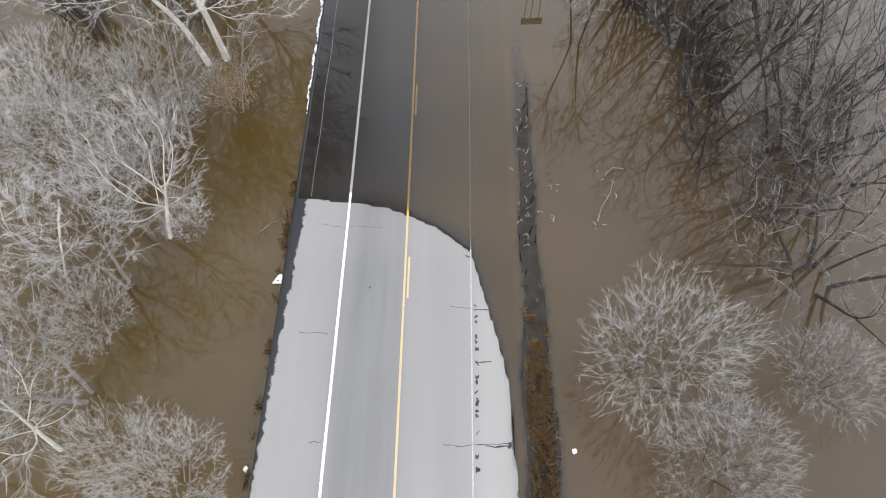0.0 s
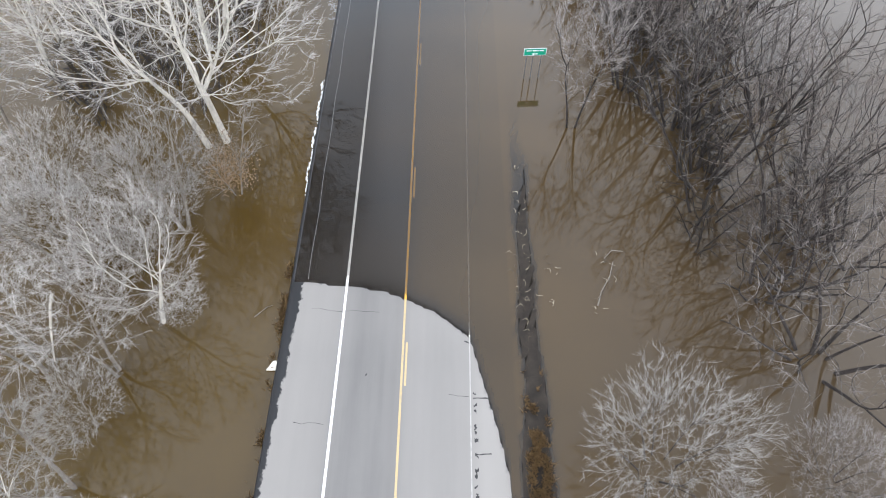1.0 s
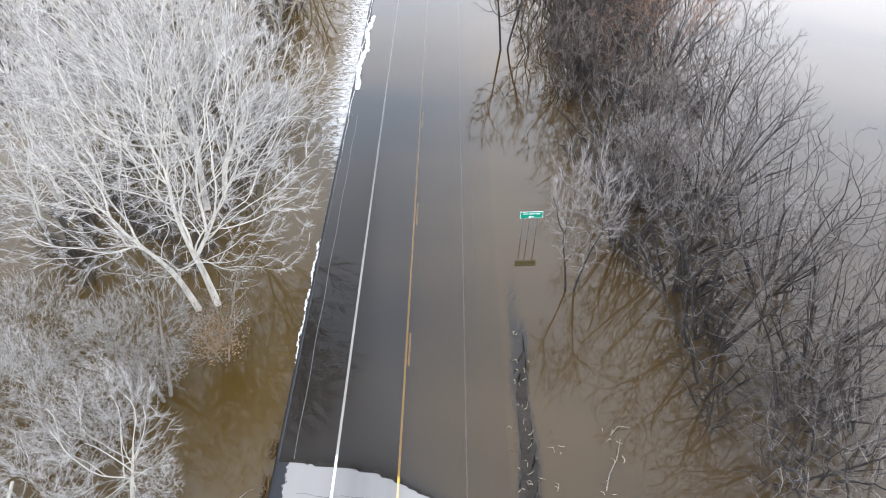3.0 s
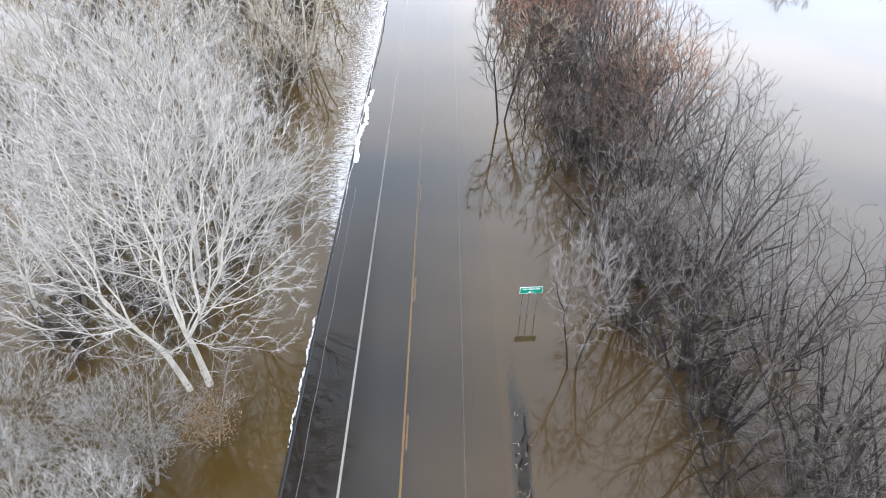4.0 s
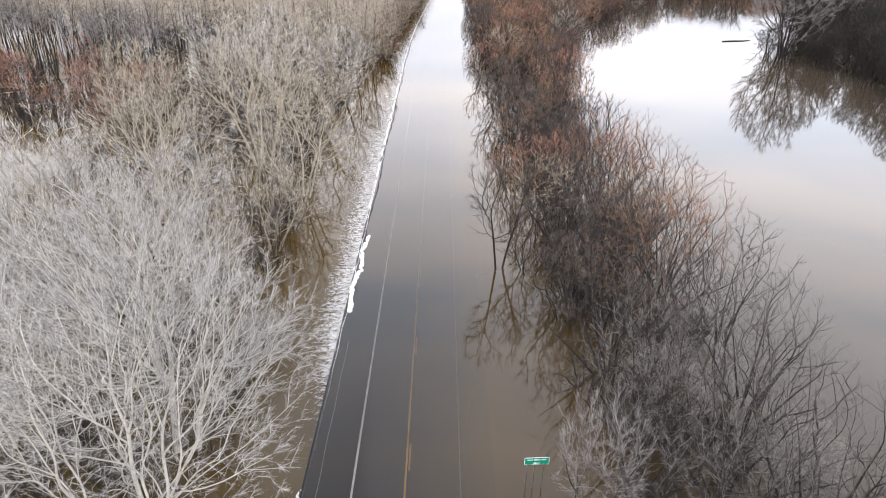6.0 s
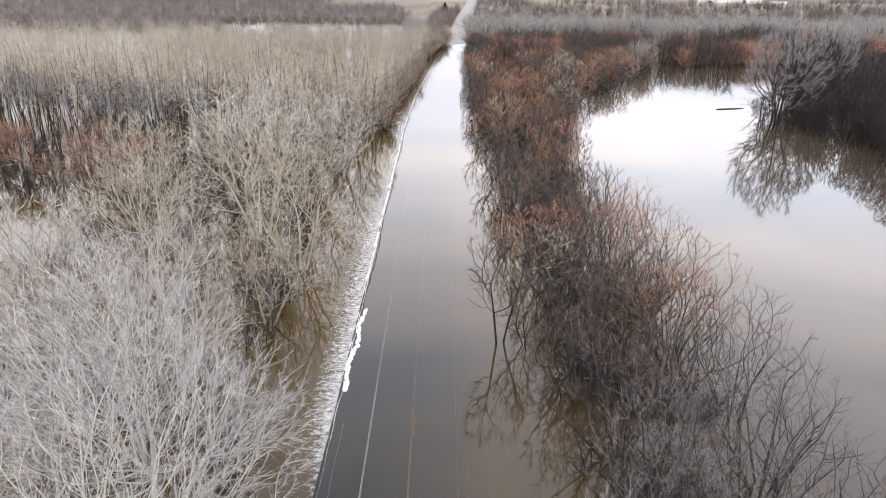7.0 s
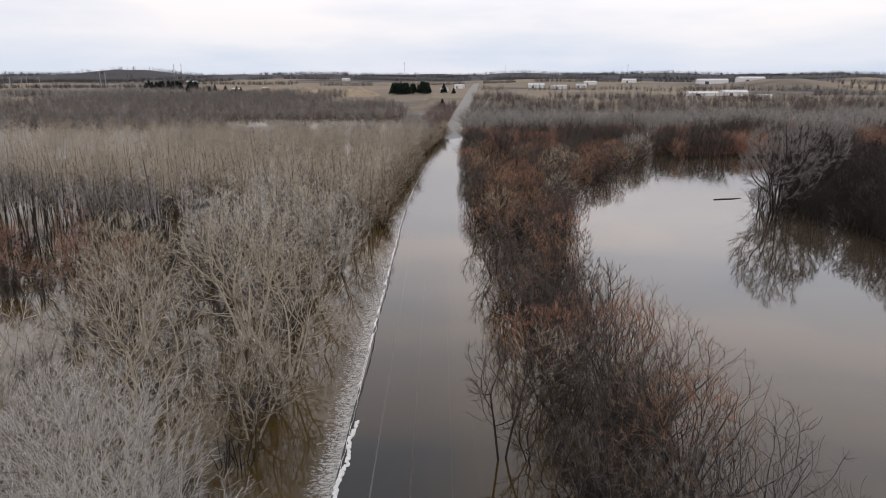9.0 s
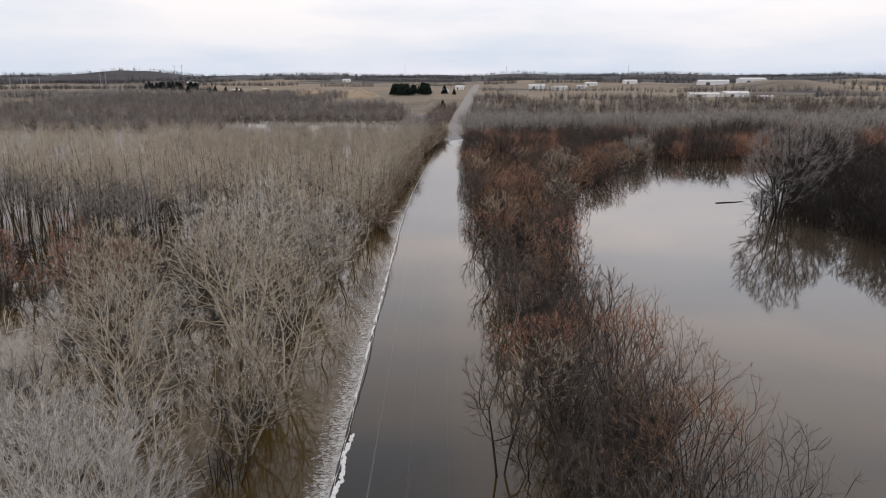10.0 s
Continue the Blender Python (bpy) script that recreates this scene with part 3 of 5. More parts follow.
class Tree:
    """Collects tapering chains of points, and turns them into tubes."""

    def __init__(self, seed):
        self.rng = random.Random(seed)
        self.chains = {}

    def add(self, where, pts, radii, sides):
        self.chains.setdefault((where, len(pts), sides), []).append((pts, radii))

    def grow(self, levels, lvl, p, d, length, r):
        rng, sp = self.rng, levels[lvl]
        n = sp["pts"]
        pts, dirs, d = [p], [d], d.normalized()
        for i in range(n):
            w = sp["wander"]
            d = (d + Vector((rng.uniform(-w, w), rng.uniform(-w, w), rng.uniform(-w, w))) + UP * sp["up"]).normalized()
            p = p + d * (length / n)
            pts.append(p)
            dirs.append(d)
        end = sp["taper"]
        self.add(sp["where"], pts, [r * (1 - (1 - end) * i / n) for i in range(n + 1)], sp["sides"])
        if lvl + 1 == len(levels):
            return
        nx = levels[lvl + 1]
        c = max(1, round(nx["count"] * rng.uniform(0.8, 1.2)))
        az = rng.uniform(0, 6.28)
        for k in range(c):
            t = nx["start"] + (1 - nx["start"]) * (k + rng.random()) / c
            f = t * n
            i = min(int(f), n - 1)
            q = pts[i].lerp(pts[i + 1], f - i)
            ld = dirs[i + 1]
            az += 2.4 + rng.uniform(-0.5, 0.5)
            a = ld.orthogonal().normalized()
            b = ld.cross(a)
            ang = radians(rng.uniform(*nx["angle"]))
            cd = ld * math.cos(ang) + (a * math.cos(az) + b * math.sin(az)) * math.sin(ang)
            ra = r * (1 - (1 - end) * t)
            self.grow(levels, lvl + 1, q, cd, nx["length"] * (1 - 0.4 * t) * rng.uniform(0.7, 1.25), min(nx["r"] * rng.uniform(0.8, 1.2), ra * 0.75))

    def mesh(self, where, name):
        vs, qs, ts, base = [], [], [], 0
        for (w, n, sides), items in self.chains.items():
            if w != where:
                continue
            P = np.array([[tuple(v) for v in it[0]] for it in items])
            R = np.array([it[1] for it in items])
            axis = P[:, -1] - P[:, 0]
            axis /= np.linalg.norm(axis, axis=1, keepdims=True) + 1e-9
            ref = np.where(np.abs(axis[:, 2:3]) > 0.9, [[1.0, 0, 0]], [[0, 0, 1.0]])
            a = np.cross(axis, ref)
            a /= np.linalg.norm(a, axis=1, keepdims=True)
            b = np.cross(axis, a)
            th = np.arange(sides) * 2 * np.pi / sides
            ring = a[:, None, :] * np.cos(th)[None, :, None] + b[:, None, :] * np.sin(th)[None, :, None]
            m = len(items)
            if n == 2:
                v = np.concatenate([P[:, :1] + ring * R[:, :1, None], P[:, 1:]], 1)
                off = base + np.arange(m)[:, None] * (sides + 1)
                for k in range(sides):
                    ts.append(np.concatenate([off + k, off + (k + 1) % sides, off + sides], 1))
                vs.append(v.reshape(-1, 3))
                base += m * (sides + 1)
            else:
                v = P[:, :, None, :] + ring[:, None, :, :] * R[:, :, None, None]
                off = base + np.arange(m)[:, None] * (n * sides)
                for j in range(n - 1):
                    for k in range(sides):
                        k2 = (k + 1) % sides
                        qs.append(np.concatenate([off + j * sides + k, off + j * sides + k2, off + (j + 1) * sides + k2, off + (j + 1) * sides + k], 1))
                vs.append(v.reshape(-1, 3))
                base += m * n * sides
        me = mesh_np(name, np.concatenate(vs), np.concatenate(qs) if qs else None, np.concatenate(ts) if ts else None, smooth=where == "trunk")
        set_attribute(me, "young", np.full(len(me.vertices), 0.5))
        return me


def level(count, length, r, angle, start=0.2, up=0.05, wander=0.15, pts=3, sides=3, taper=0.4, where="crown"):
    return {"count": count, "length": length, "r": r, "angle": angle, "start": start, "up": up, "wander": wander, "pts": pts, "sides": sides, "taper": taper, "where": where}


KINDS = {
    # name: (stems, lean, spread of the stems at the foot, levels)
    "sapling": (2, 0.2, 0.1, [level(0, 6.0, 0.07, (0, 0), up=0.06, wander=0.1, pts=6, sides=5, taper=0.4, where="trunk"),
                              level(9, 3.2, 0.028, (20, 45), 0.25, 0.1, 0.16, 4, 4, 0.3, "trunk"), level(8, 1.5, 0.015, (22, 52), 0.15, 0.08, 0.25, 2, 3, 0.4),
                              level(8, 0.8, 0.008, (20, 52), 0.1, 0.08, 0.2, 1, 3)]),
    "slender": (1, 0.09, 0.1, [level(0, 12.5, 0.16, (0, 0), up=0.05, wander=0.06, pts=3, sides=3, taper=0.25, where="trunk"),
                               level(13, 3.9, 0.05, (40, 85), 0.5, 0.16, 0.2, 2, 3, 0.4), level(8, 1.8, 0.045, (25, 90), 0.1, 0.1, 0.2, 1, 3)]),
    "crowned": (3, 0.26, 0.8, [level(0, 6.0, 0.17, (0, 0), up=0.05, wander=0.1, pts=2, sides=3, taper=0.5, where="trunk"),
                               level(11, 5.2, 0.075, (20, 72), 0.25, 0.2, 0.2, 1, 3, 0.3), level(9, 2.4, 0.08, (25, 88), 0.15, 0.14, 0.2, 1, 3)]),
    "feathery": (1, 0.09, 0.1, [level(0, 11.0, 0.1, (0, 0), up=0.05, wander=0.06, pts=2, sides=3, taper=0.2, where="trunk"),
                                level(16, 4.8, 0.05, (40, 90), 0.42, 0.2, 0.2, 1, 3, 0.3), level(9, 2.1, 0.075, (30, 110), 0.1, 0.12, 0.2, 1, 3)]),
    "thicket": (5, 0.38, 1.6, [level(0, 6.5, 0.14, (0, 0), up=0.04, wander=0.14, pts=3, sides=3, taper=0.4, where="trunk"),
                               level(9, 3.4, 0.055, (25, 75), 0.25, 0.12, 0.2, 1, 3, 0.3), level(7, 1.7, 0.05, (25, 90), 0.15, 0.08, 0.2, 1, 3)]),
    "distant": (2, 0.25, 0.4, [level(0, 6.5, 0.2, (0, 0), up=0.05, wander=0.05, pts=1, sides=3, taper=0.4, where="crown"),
                               level(18, 4.2, 0.3, (25, 85), 0.15, 0.25, 0.2, 1, 3)]),
}


def sprout(kind, seed, scale=1.0):
    stems, lean, spread, levels = KINDS[kind]
    tree = Tree(seed)
    rng = tree.rng
    a0 = rng.uniform(0, 6.28)
    for k in range(stems):
        a = a0 + k * 6.283 / stems + rng.uniform(-0.4, 0.4)
        out = Vector((math.cos(a), math.sin(a), 0))
        ln = lean * rng.uniform(0.5, 1.4)
        sp = levels[0]
        tree.grow(levels, 0, out * spread * 0.5 * rng.uniform(0.4, 1) - UP * 1.2, (UP + out * ln).normalized(), sp["length"] * rng.uniform(0.85, 1.15) + 1.2, sp["r"] * rng.uniform(0.8, 1.1))
    return tree


class Grown:
    """A bare tree that reaches, limb by limb, for points spread through its crown; limbs thicken towards the foot."""

    def __init__(self, seed, stems, crowns, n, twigs=4, twig=(0.45, 0.9), twig_r=0.009, tip=0.007, swell=0.43, clear=2.0, reach=0.5, droop=0.9, step=0.7, wander=0.09, bark_r=0.018, upward=0.3, shell=0.24, stray=0.3):
        self.rng, self.noise_at = np.random.RandomState(seed), Vector((seed * 3.7, seed * 1.3, 0))
        self.bark_r, self.tip, self.shell = bark_r, tip, shell
        rng = self.rng
        C = self.targets(crowns, n)
        P, par, L, D = [], [], [], []
        best, via, done = np.full(len(C), np.inf), np.zeros(len(C), int), np.zeros(len(C), bool)

        def add(p, parent, d, open_to=True):
            k = len(P)
            P.append(p)
            par.append(parent)
            D.append(d)
            L.append(0.0 if parent < 0 else L[parent] + float(np.linalg.norm(p - P[parent])))
            if open_to:
                cost = np.linalg.norm(C - p, axis=1) + reach * L[k] + droop * np.maximum(p[2] - C[:, 2], 0)
                cost[done] = np.inf
                near = cost < best
                best[near], via[near] = cost[near], k
            return k

        self.stem_r = {}
        root = add(np.array((0.0, 0.0, -1.5)), -1, np.array((0.0, 0.0, 1.0)), False)
        for foot, lean, length, r in stems:
            p, d = np.array((foot[0], foot[1], -1.2)), np.array((lean[0] * 0.6, lean[1] * 0.6, 1.0))
            k, m = add(p, root, d, False), max(3, int((length + 1.2) / 0.6))
            self.stem_r[k] = r
            for i in range(m):
                d = d + rng.uniform(-wander, wander, 3) * 0.6 + np.array((lean[0], lean[1], 0)) * 0.5 / m
                d = d / np.linalg.norm(d)
                p = p + d * (length + 1.2) / m
                k = add(p, k, d, p[2] > clear)
                self.stem_r[k] = r * (1 - 0.8 * i / m)
        while True:
            i = int(np.argmin(best))
            if not np.isfinite(best[i]):
                break
            done[i], best[i] = True, np.inf
            k, c = via[i], C[i]
            gap = np.linalg.norm(c - P[k])
            m = max(1, int(round(gap / step)))
            p0, bend = P[k], P[k] + D[k] * gap * 0.35
            for j in range(1, m + 1):
                t = j / m
                q = p0 * (1 - t) ** 2 + bend * 2 * t * (1 - t) + c * t * t
                if j < m:
                    q = q + rng.uniform(-wander, wander, 3) * step
                d = q - P[k]
                k = add(q, k, d / (np.linalg.norm(d) + 1e-6))
        P, par = np.array(P), np.array(par)
        n = len(P)
        kids = np.bincount(par[par >= 0], minlength=n)
        tips = (kids == 0).astype(float)
        for i in range(n - 1, -1, -1):
            if par[i] >= 0:
                tips[par[i]] += tips[i]
        heir = np.full(n, -1)
        for i in range(n):
            j = par[i]
            if j >= 0 and (heir[j] < 0 or tips[i] > tips[heir[j]]):
                heir[j] = i
        inner = np.where((par >= 0) & (heir >= 0))[0]
        for k in range(2):
            P[inner] = 0.5 * P[inner] + 0.25 * (P[par[inner]] + P[heir[inner]])
        R = tip * tips ** swell
        for k, r in self.stem_r.items():
            R[k] = max(R[k], r)
        R[par < 0] = R[heir[par < 0]] * 1.15
        e = np.where(par >= 0)[0]
        main = heir[par[e]] == e
        self.A, self.B = P[par[e]], P[e]
        self.RB = R[e]
        self.RA = np.where(main, R[par[e]], np.minimum(R[e] * 1.2, R[par[e]]))
        fine = e[R[e] < 0.02 if twig_r < 0.015 else R[e] < 0.05]
        mid = P[e].mean(0)
        d0 = P[fine] - P[par[fine]]
        d0 /= np.linalg.norm(d0, axis=1, keepdims=True) + 1e-6
        out = P[fine] - mid
        out /= np.linalg.norm(out, axis=1, keepdims=True) + 1e-6
        S, T = [], []
        for k in range(twigs):
            d = d0 * 0.7 + out * 0.6 + rng.normal(0, stray, d0.shape) + np.array((0, 0, upward))
            d /= np.linalg.norm(d, axis=1, keepdims=True) + 1e-6
            f = rng.uniform(0, 1, (len(fine), 1))
            q = P[fine] * f + P[par[fine]] * (1 - f)
            S.append(q)
            T.append(q + d * rng.uniform(twig[0], twig[1], (len(fine), 1)))
        self.S, self.T, self.twig_r = np.concatenate(S), np.concatenate(T), twig_r

    def targets(self, crowns, n):
        rng, out = self.rng, []
        share = [c[2] if len(c) > 2 else 1.0 for c in crowns]
        for (mid, radii, *_), w in zip(crowns, share):
            want, got = int(n * w / sum(share)), 0
            while got < want:
                d = rng.normal(0, 1, 3)
                d /= np.linalg.norm(d)
                if d[2] < -0.55 and rng.rand() < 0.75:
                    continue
                lobe = 1.0 + 0.34 * noise.noise(Vector(d) * 1.9 + self.noise_at)
                p = np.array(mid) + d * np.array(radii) * lobe * rng.rand() ** self.shell
                if p[2] < 0.4 or noise.noise(Vector(p) * 0.42 + self.noise_at) < -0.3:
                    continue
                out.append(p)
                got += 1
        return np.array(out)

    def prisms(self, A, B, RA, RB, sides):
        axis = B - A
        length = np.linalg.norm(axis, axis=1, keepdims=True) + 1e-9
        axis = axis / length
        ref = np.where(np.abs(axis[:, 2:3]) > 0.9, [[1.0, 0, 0]], [[0, 0, 1.0]])
        a = np.cross(axis, ref)
        a /= np.linalg.norm(a, axis=1, keepdims=True)
        b = np.cross(axis, a)
        th = np.arange(sides) * 2 * np.pi / sides
        ring = a[:, None, :] * np.cos(th)[None, :, None] + b[:, None, :] * np.sin(th)[None, :, None]
        lo = A - axis * np.minimum(RA[:, None] * 0.3, length * 0.2)
        hi = B + axis * np.minimum(RB[:, None] * 0.3, length * 0.2)
        v = np.concatenate([lo[:, None] + ring * RA[:, None, None], hi[:, None] + ring * RB[:, None, None]], 1)
        off = np.arange(len(A))[:, None] * (2 * sides)
        k = np.arange(sides)
        q = np.stack([off + k, off + (k + 1) % sides, off + sides + (k + 1) % sides, off + sides + k], -1)
        return v.reshape(-1, 3), q.reshape(-1, 4)

    def mesh(self, where, name):
        thick = self.RB >= self.bark_r
        if where == "trunk":
            big = self.RB >= 0.07
            v1, q1 = self.prisms(self.A[big], self.B[big], self.RA[big], self.RB[big], 7)
            lim = thick & ~big
            v2, q2 = self.prisms(self.A[lim], self.B[lim], self.RA[lim], self.RB[lim], 4)
            return mesh_np(name, np.concatenate([v1, v2]), np.concatenate([q1, q2 + len(v1)]), smooth=True)
        v1, q1 = self.prisms(self.A[~thick], self.B[~thick], self.RA[~thick], self.RB[~thick], 3)
        v2, t2 = self.spikes(self.S, self.T, self.twig_r)
        me = mesh_np(name, np.concatenate([v1, v2]), q1, t2 + len(v1))
        # thin wood and tips paler, so crowns look lit outside and dark inside
        thinness = np.clip(1.0 - (self.RB[~thick] - self.tip) / (self.bark_r - self.tip + 1e-6), 0, 1)
        set_attribute(me, "young", np.concatenate([np.repeat(thinness * 0.75, 6), np.tile([0.75, 0.75, 0.75, 1.0], len(self.S))]))
        return me

    def spikes(self, S, T, r):
        m = len(S)
        w = np.cross(T - S, self.rng.normal(0, 1, S.shape))
        w /= np.linalg.norm(w, axis=1, keepdims=True) + 1e-9
        u = np.cross(T - S, w)
        u /= np.linalg.norm(u, axis=1, keepdims=True) + 1e-9
        ring = [w, -0.5 * w + 0.87 * u, -0.5 * w - 0.87 * u]
        v = np.stack([S + r * k for k in ring] + [T], 1).reshape(-1, 3)
        off = np.arange(m)[:, None] * 4
        t = np.concatenate([off + [0, 1, 3], off + [1, 2, 3], off + [2, 0, 3]], 0)
        return v, t


def fan(n, lean, length, r, spread, seed):
    """Stems that leave one foot and part outwards."""
    rng = random.Random(seed)
    a0 = rng.uniform(0, 6.28)
    out = []
    for k in range(n):
        a, ln = a0 + k * 6.283 / n + rng.uniform(-0.4, 0.4), lean * rng.uniform(0.5, 1.3)
        out.append(((math.cos(a) * spread * rng.uniform(0.3, 1), math.sin(a) * spread * rng.uniform(0.3, 1)), (math.cos(a) * ln, math.sin(a) * ln), length * rng.uniform(0.8, 1.15), r * rng.uniform(0.75, 1.15)))
    return out


HABITS = {
    # kind: what Grown is given
    "twin": lambda seed: Grown(seed, [((0.3, 0.2), (0.05, 0.12), 10.5, 0.27), ((-0.55, -0.35), (-0.42, 0.05), 9.0, 0.25)], [((-0.8, 2.4, 12.2), (9.2, 8.6, 9.4))], 4600, 7, clear=4.5, twig_r=0.0068, tip=0.0088, twig=(0.3, 0.7), swell=0.43, shell=0.33, stray=0.45, wander=0.15, bark_r=0.0155),
    "large": lambda seed: Grown(seed, fan(2, 0.25, 7.5, 0.2, 0.5, seed), [((0.3, 0.2, 10.5), (6.4, 6.4, 7.6))], 1500, 10, clear=3.5, twig_r=0.0075, tip=0.009, twig=(0.35, 0.85)),
    "poplar": lambda seed: Grown(seed, fan(1 + seed % 2, 0.2, 7.5, 0.15, 0.3, seed), [((0.3, 0.2, 7.6), (3.7, 3.7, 5.2)), ((0.8, -0.6, 4.0), (2.6, 2.6, 1.8), 0.1)], 520, 8, clear=2.6, twig_r=0.0058, tip=0.0078, twig=(0.3, 0.8), reach=0.55, droop=0.8, shell=0.32, stray=0.4),
    "willow": lambda seed: Grown(seed, fan(8, 0.75, 3.2, 0.06, 0.5, seed), [((0, 0, 3.8), (4.7, 4.7, 3.7))], 2000, 6, clear=0.8, twig_r=0.0048, tip=0.0042, twig=(0.25, 0.55), reach=0.55, droop=0.7, shell=0.3, stray=0.4, bark_r=0.011, swell=0.41),
    "maple": lambda seed: Grown(seed, fan(8, 0.7, 8.0, 0.135, 0.9, seed), [((0, 0, 8.2), (6.2, 6.2, 6.0))], 470, 8, clear=2.8, twig_r=0.0056, tip=0.0105, bark_r=0.0125, step=0.8, reach=0.5, twig=(0.3, 0.8), droop=0.9, shell=0.36, stray=0.5, wander=0.12),
    "sapling": lambda seed: Grown(seed, fan(2, 0.2, 6.5, 0.06, 0.15, seed), [((0, 0, 5.6), (2.1, 2.1, 4.0))], 380, 10, clear=1.6, twig_r=0.0042, tip=0.0042, bark_r=0.012, twig=(0.3, 0.7), shell=0.4),
    "slim": lambda seed: Grown(seed, fan(2, 0.22, 5.0, 0.08, 0.15, seed), [((0, 0, 5.4), (2.6, 2.2, 3.0))], 300, 3, clear=1.4, twig_r=0.01, tip=0.012),
    "midwood": lambda seed: Grown(seed, fan(4, 0.6, 7.0, 0.19, 0.8, seed), [((0, 0, 9.4), (7.3, 7.3, 7.7))], 1250, 5, clear=2.5, twig_r=0.0125, tip=0.0155, twig=(0.35, 0.85), bark_r=0.026, reach=0.5, droop=0.75, stray=0.4, shell=0.3, wander=0.14, upward=0.22),
    "broad": lambda seed: Grown(seed, fan(3, 0.45, 5.5, 0.17, 0.7, seed), [((0, 0, 8.2), (5.8, 5.8, 7.0))], 620, 8, clear=2.5, twig_r=0.0135, tip=0.015, twig=(0.5, 1.1), bark_r=0.034, step=0.9, droop=0.8),
    "bushy": lambda seed: Grown(seed, fan(5, 0.6, 3.0, 0.09, 0.7, seed), [((0, 0, 4.4), (3.6, 3.6, 3.9))], 240, 7, clear=0.8, twig_r=0.0125, tip=0.016, twig=(0.4, 0.95), bark_r=0.024, step=1.0, droop=0.7, shell=0.28, stray=0.4),
    "elm": lambda seed: Grown(seed, fan(5, 0.45, 8.5, 0.3, 1.0, seed), [((0, 0, 10.5), (8.0, 8.0, 9.5))], 900, 8, clear=2.5, twig_r=0.021, tip=0.026, twig=(0.8, 1.7), bark_r=0.055, step=1.3, stray=0.4),
}


def make_tree(name, kind, seed, bark, twig, label, group=""):
    tree = HABITS[kind](seed)
    ob = new(name)
    tagged(ob, label, "tree", group)
    solid("trunk", tree.mesh("trunk", "trunk"), bark, ob)
    solid("crown", tree.mesh("crown", "crown"), twig, ob)
    return ob


def place(ob, x, y, z, turn, size, tip=0.0, toward=0.0):
    """Stands a thing at x, y, z, turned, sized, and tipped by so many degrees towards a bearing."""
    lean_m = Matrix.Rotation(radians(toward), 4, "Z") @ Matrix.Rotation(radians(tip), 4, "X") @ Matrix.Rotation(radians(-toward), 4, "Z")
    ob.matrix_basis = Matrix.Translation((x, y, z)) @ lean_m @ Matrix.Rotation(radians(turn), 4, "Z") @ Matrix.Diagonal((size, size, size, 1))


def plant(models, spots, z):
    """Uses each model once and copies it after that."""
    used = set()
    for k, (which, x, y, turn, size, tip, toward) in enumerate(spots):
        ob = models[which]
        if which in used:
            ob = copy_thing(ob, Matrix.Identity(4))
        used.add(which)
        place(ob, x, y, z, turn, size, tip, toward)


# big trees on the low side of the road
left_models = {
    "twin": make_tree("cottonwood_tree", "twin", 11, M_BARK_PALE, M_TWIG_WHITE, "tall bare twin-stemmed tree with pale bark standing in flood water"),
    "pa": make_tree("poplar_tree", "poplar", 21, M_BARK_GREY, M_TWIG_FROST, "bare leaning tree with pale grey twigs in flood water", "bare trees by the road"),
    "pb": make_tree("poplar_tree", "poplar", 22, M_BARK_PALE, M_TWIG_GREY, "bare leaning tree with pale grey twigs in flood water", "bare trees by the road"),
    "pc": make_tree("poplar_tree", "poplar", 23, M_BARK_GREY, M_TWIG_WHITE, "bare leaning tree with whitish twigs in flood water", "bare trees by the road"),
    "pd": make_tree("cottonwood_tree", "large", 24, M_BARK_PALE, M_TWIG_WHITE, "large bare tree with pale limbs in flood water", "bare trees by the road"),
    "wa": make_tree("willow_shrub", "willow", 31, M_BARK_GREY, M_TWIG_GREY, "dense grey leafless willow shrub in flood water", "bare trees by the road"),
}
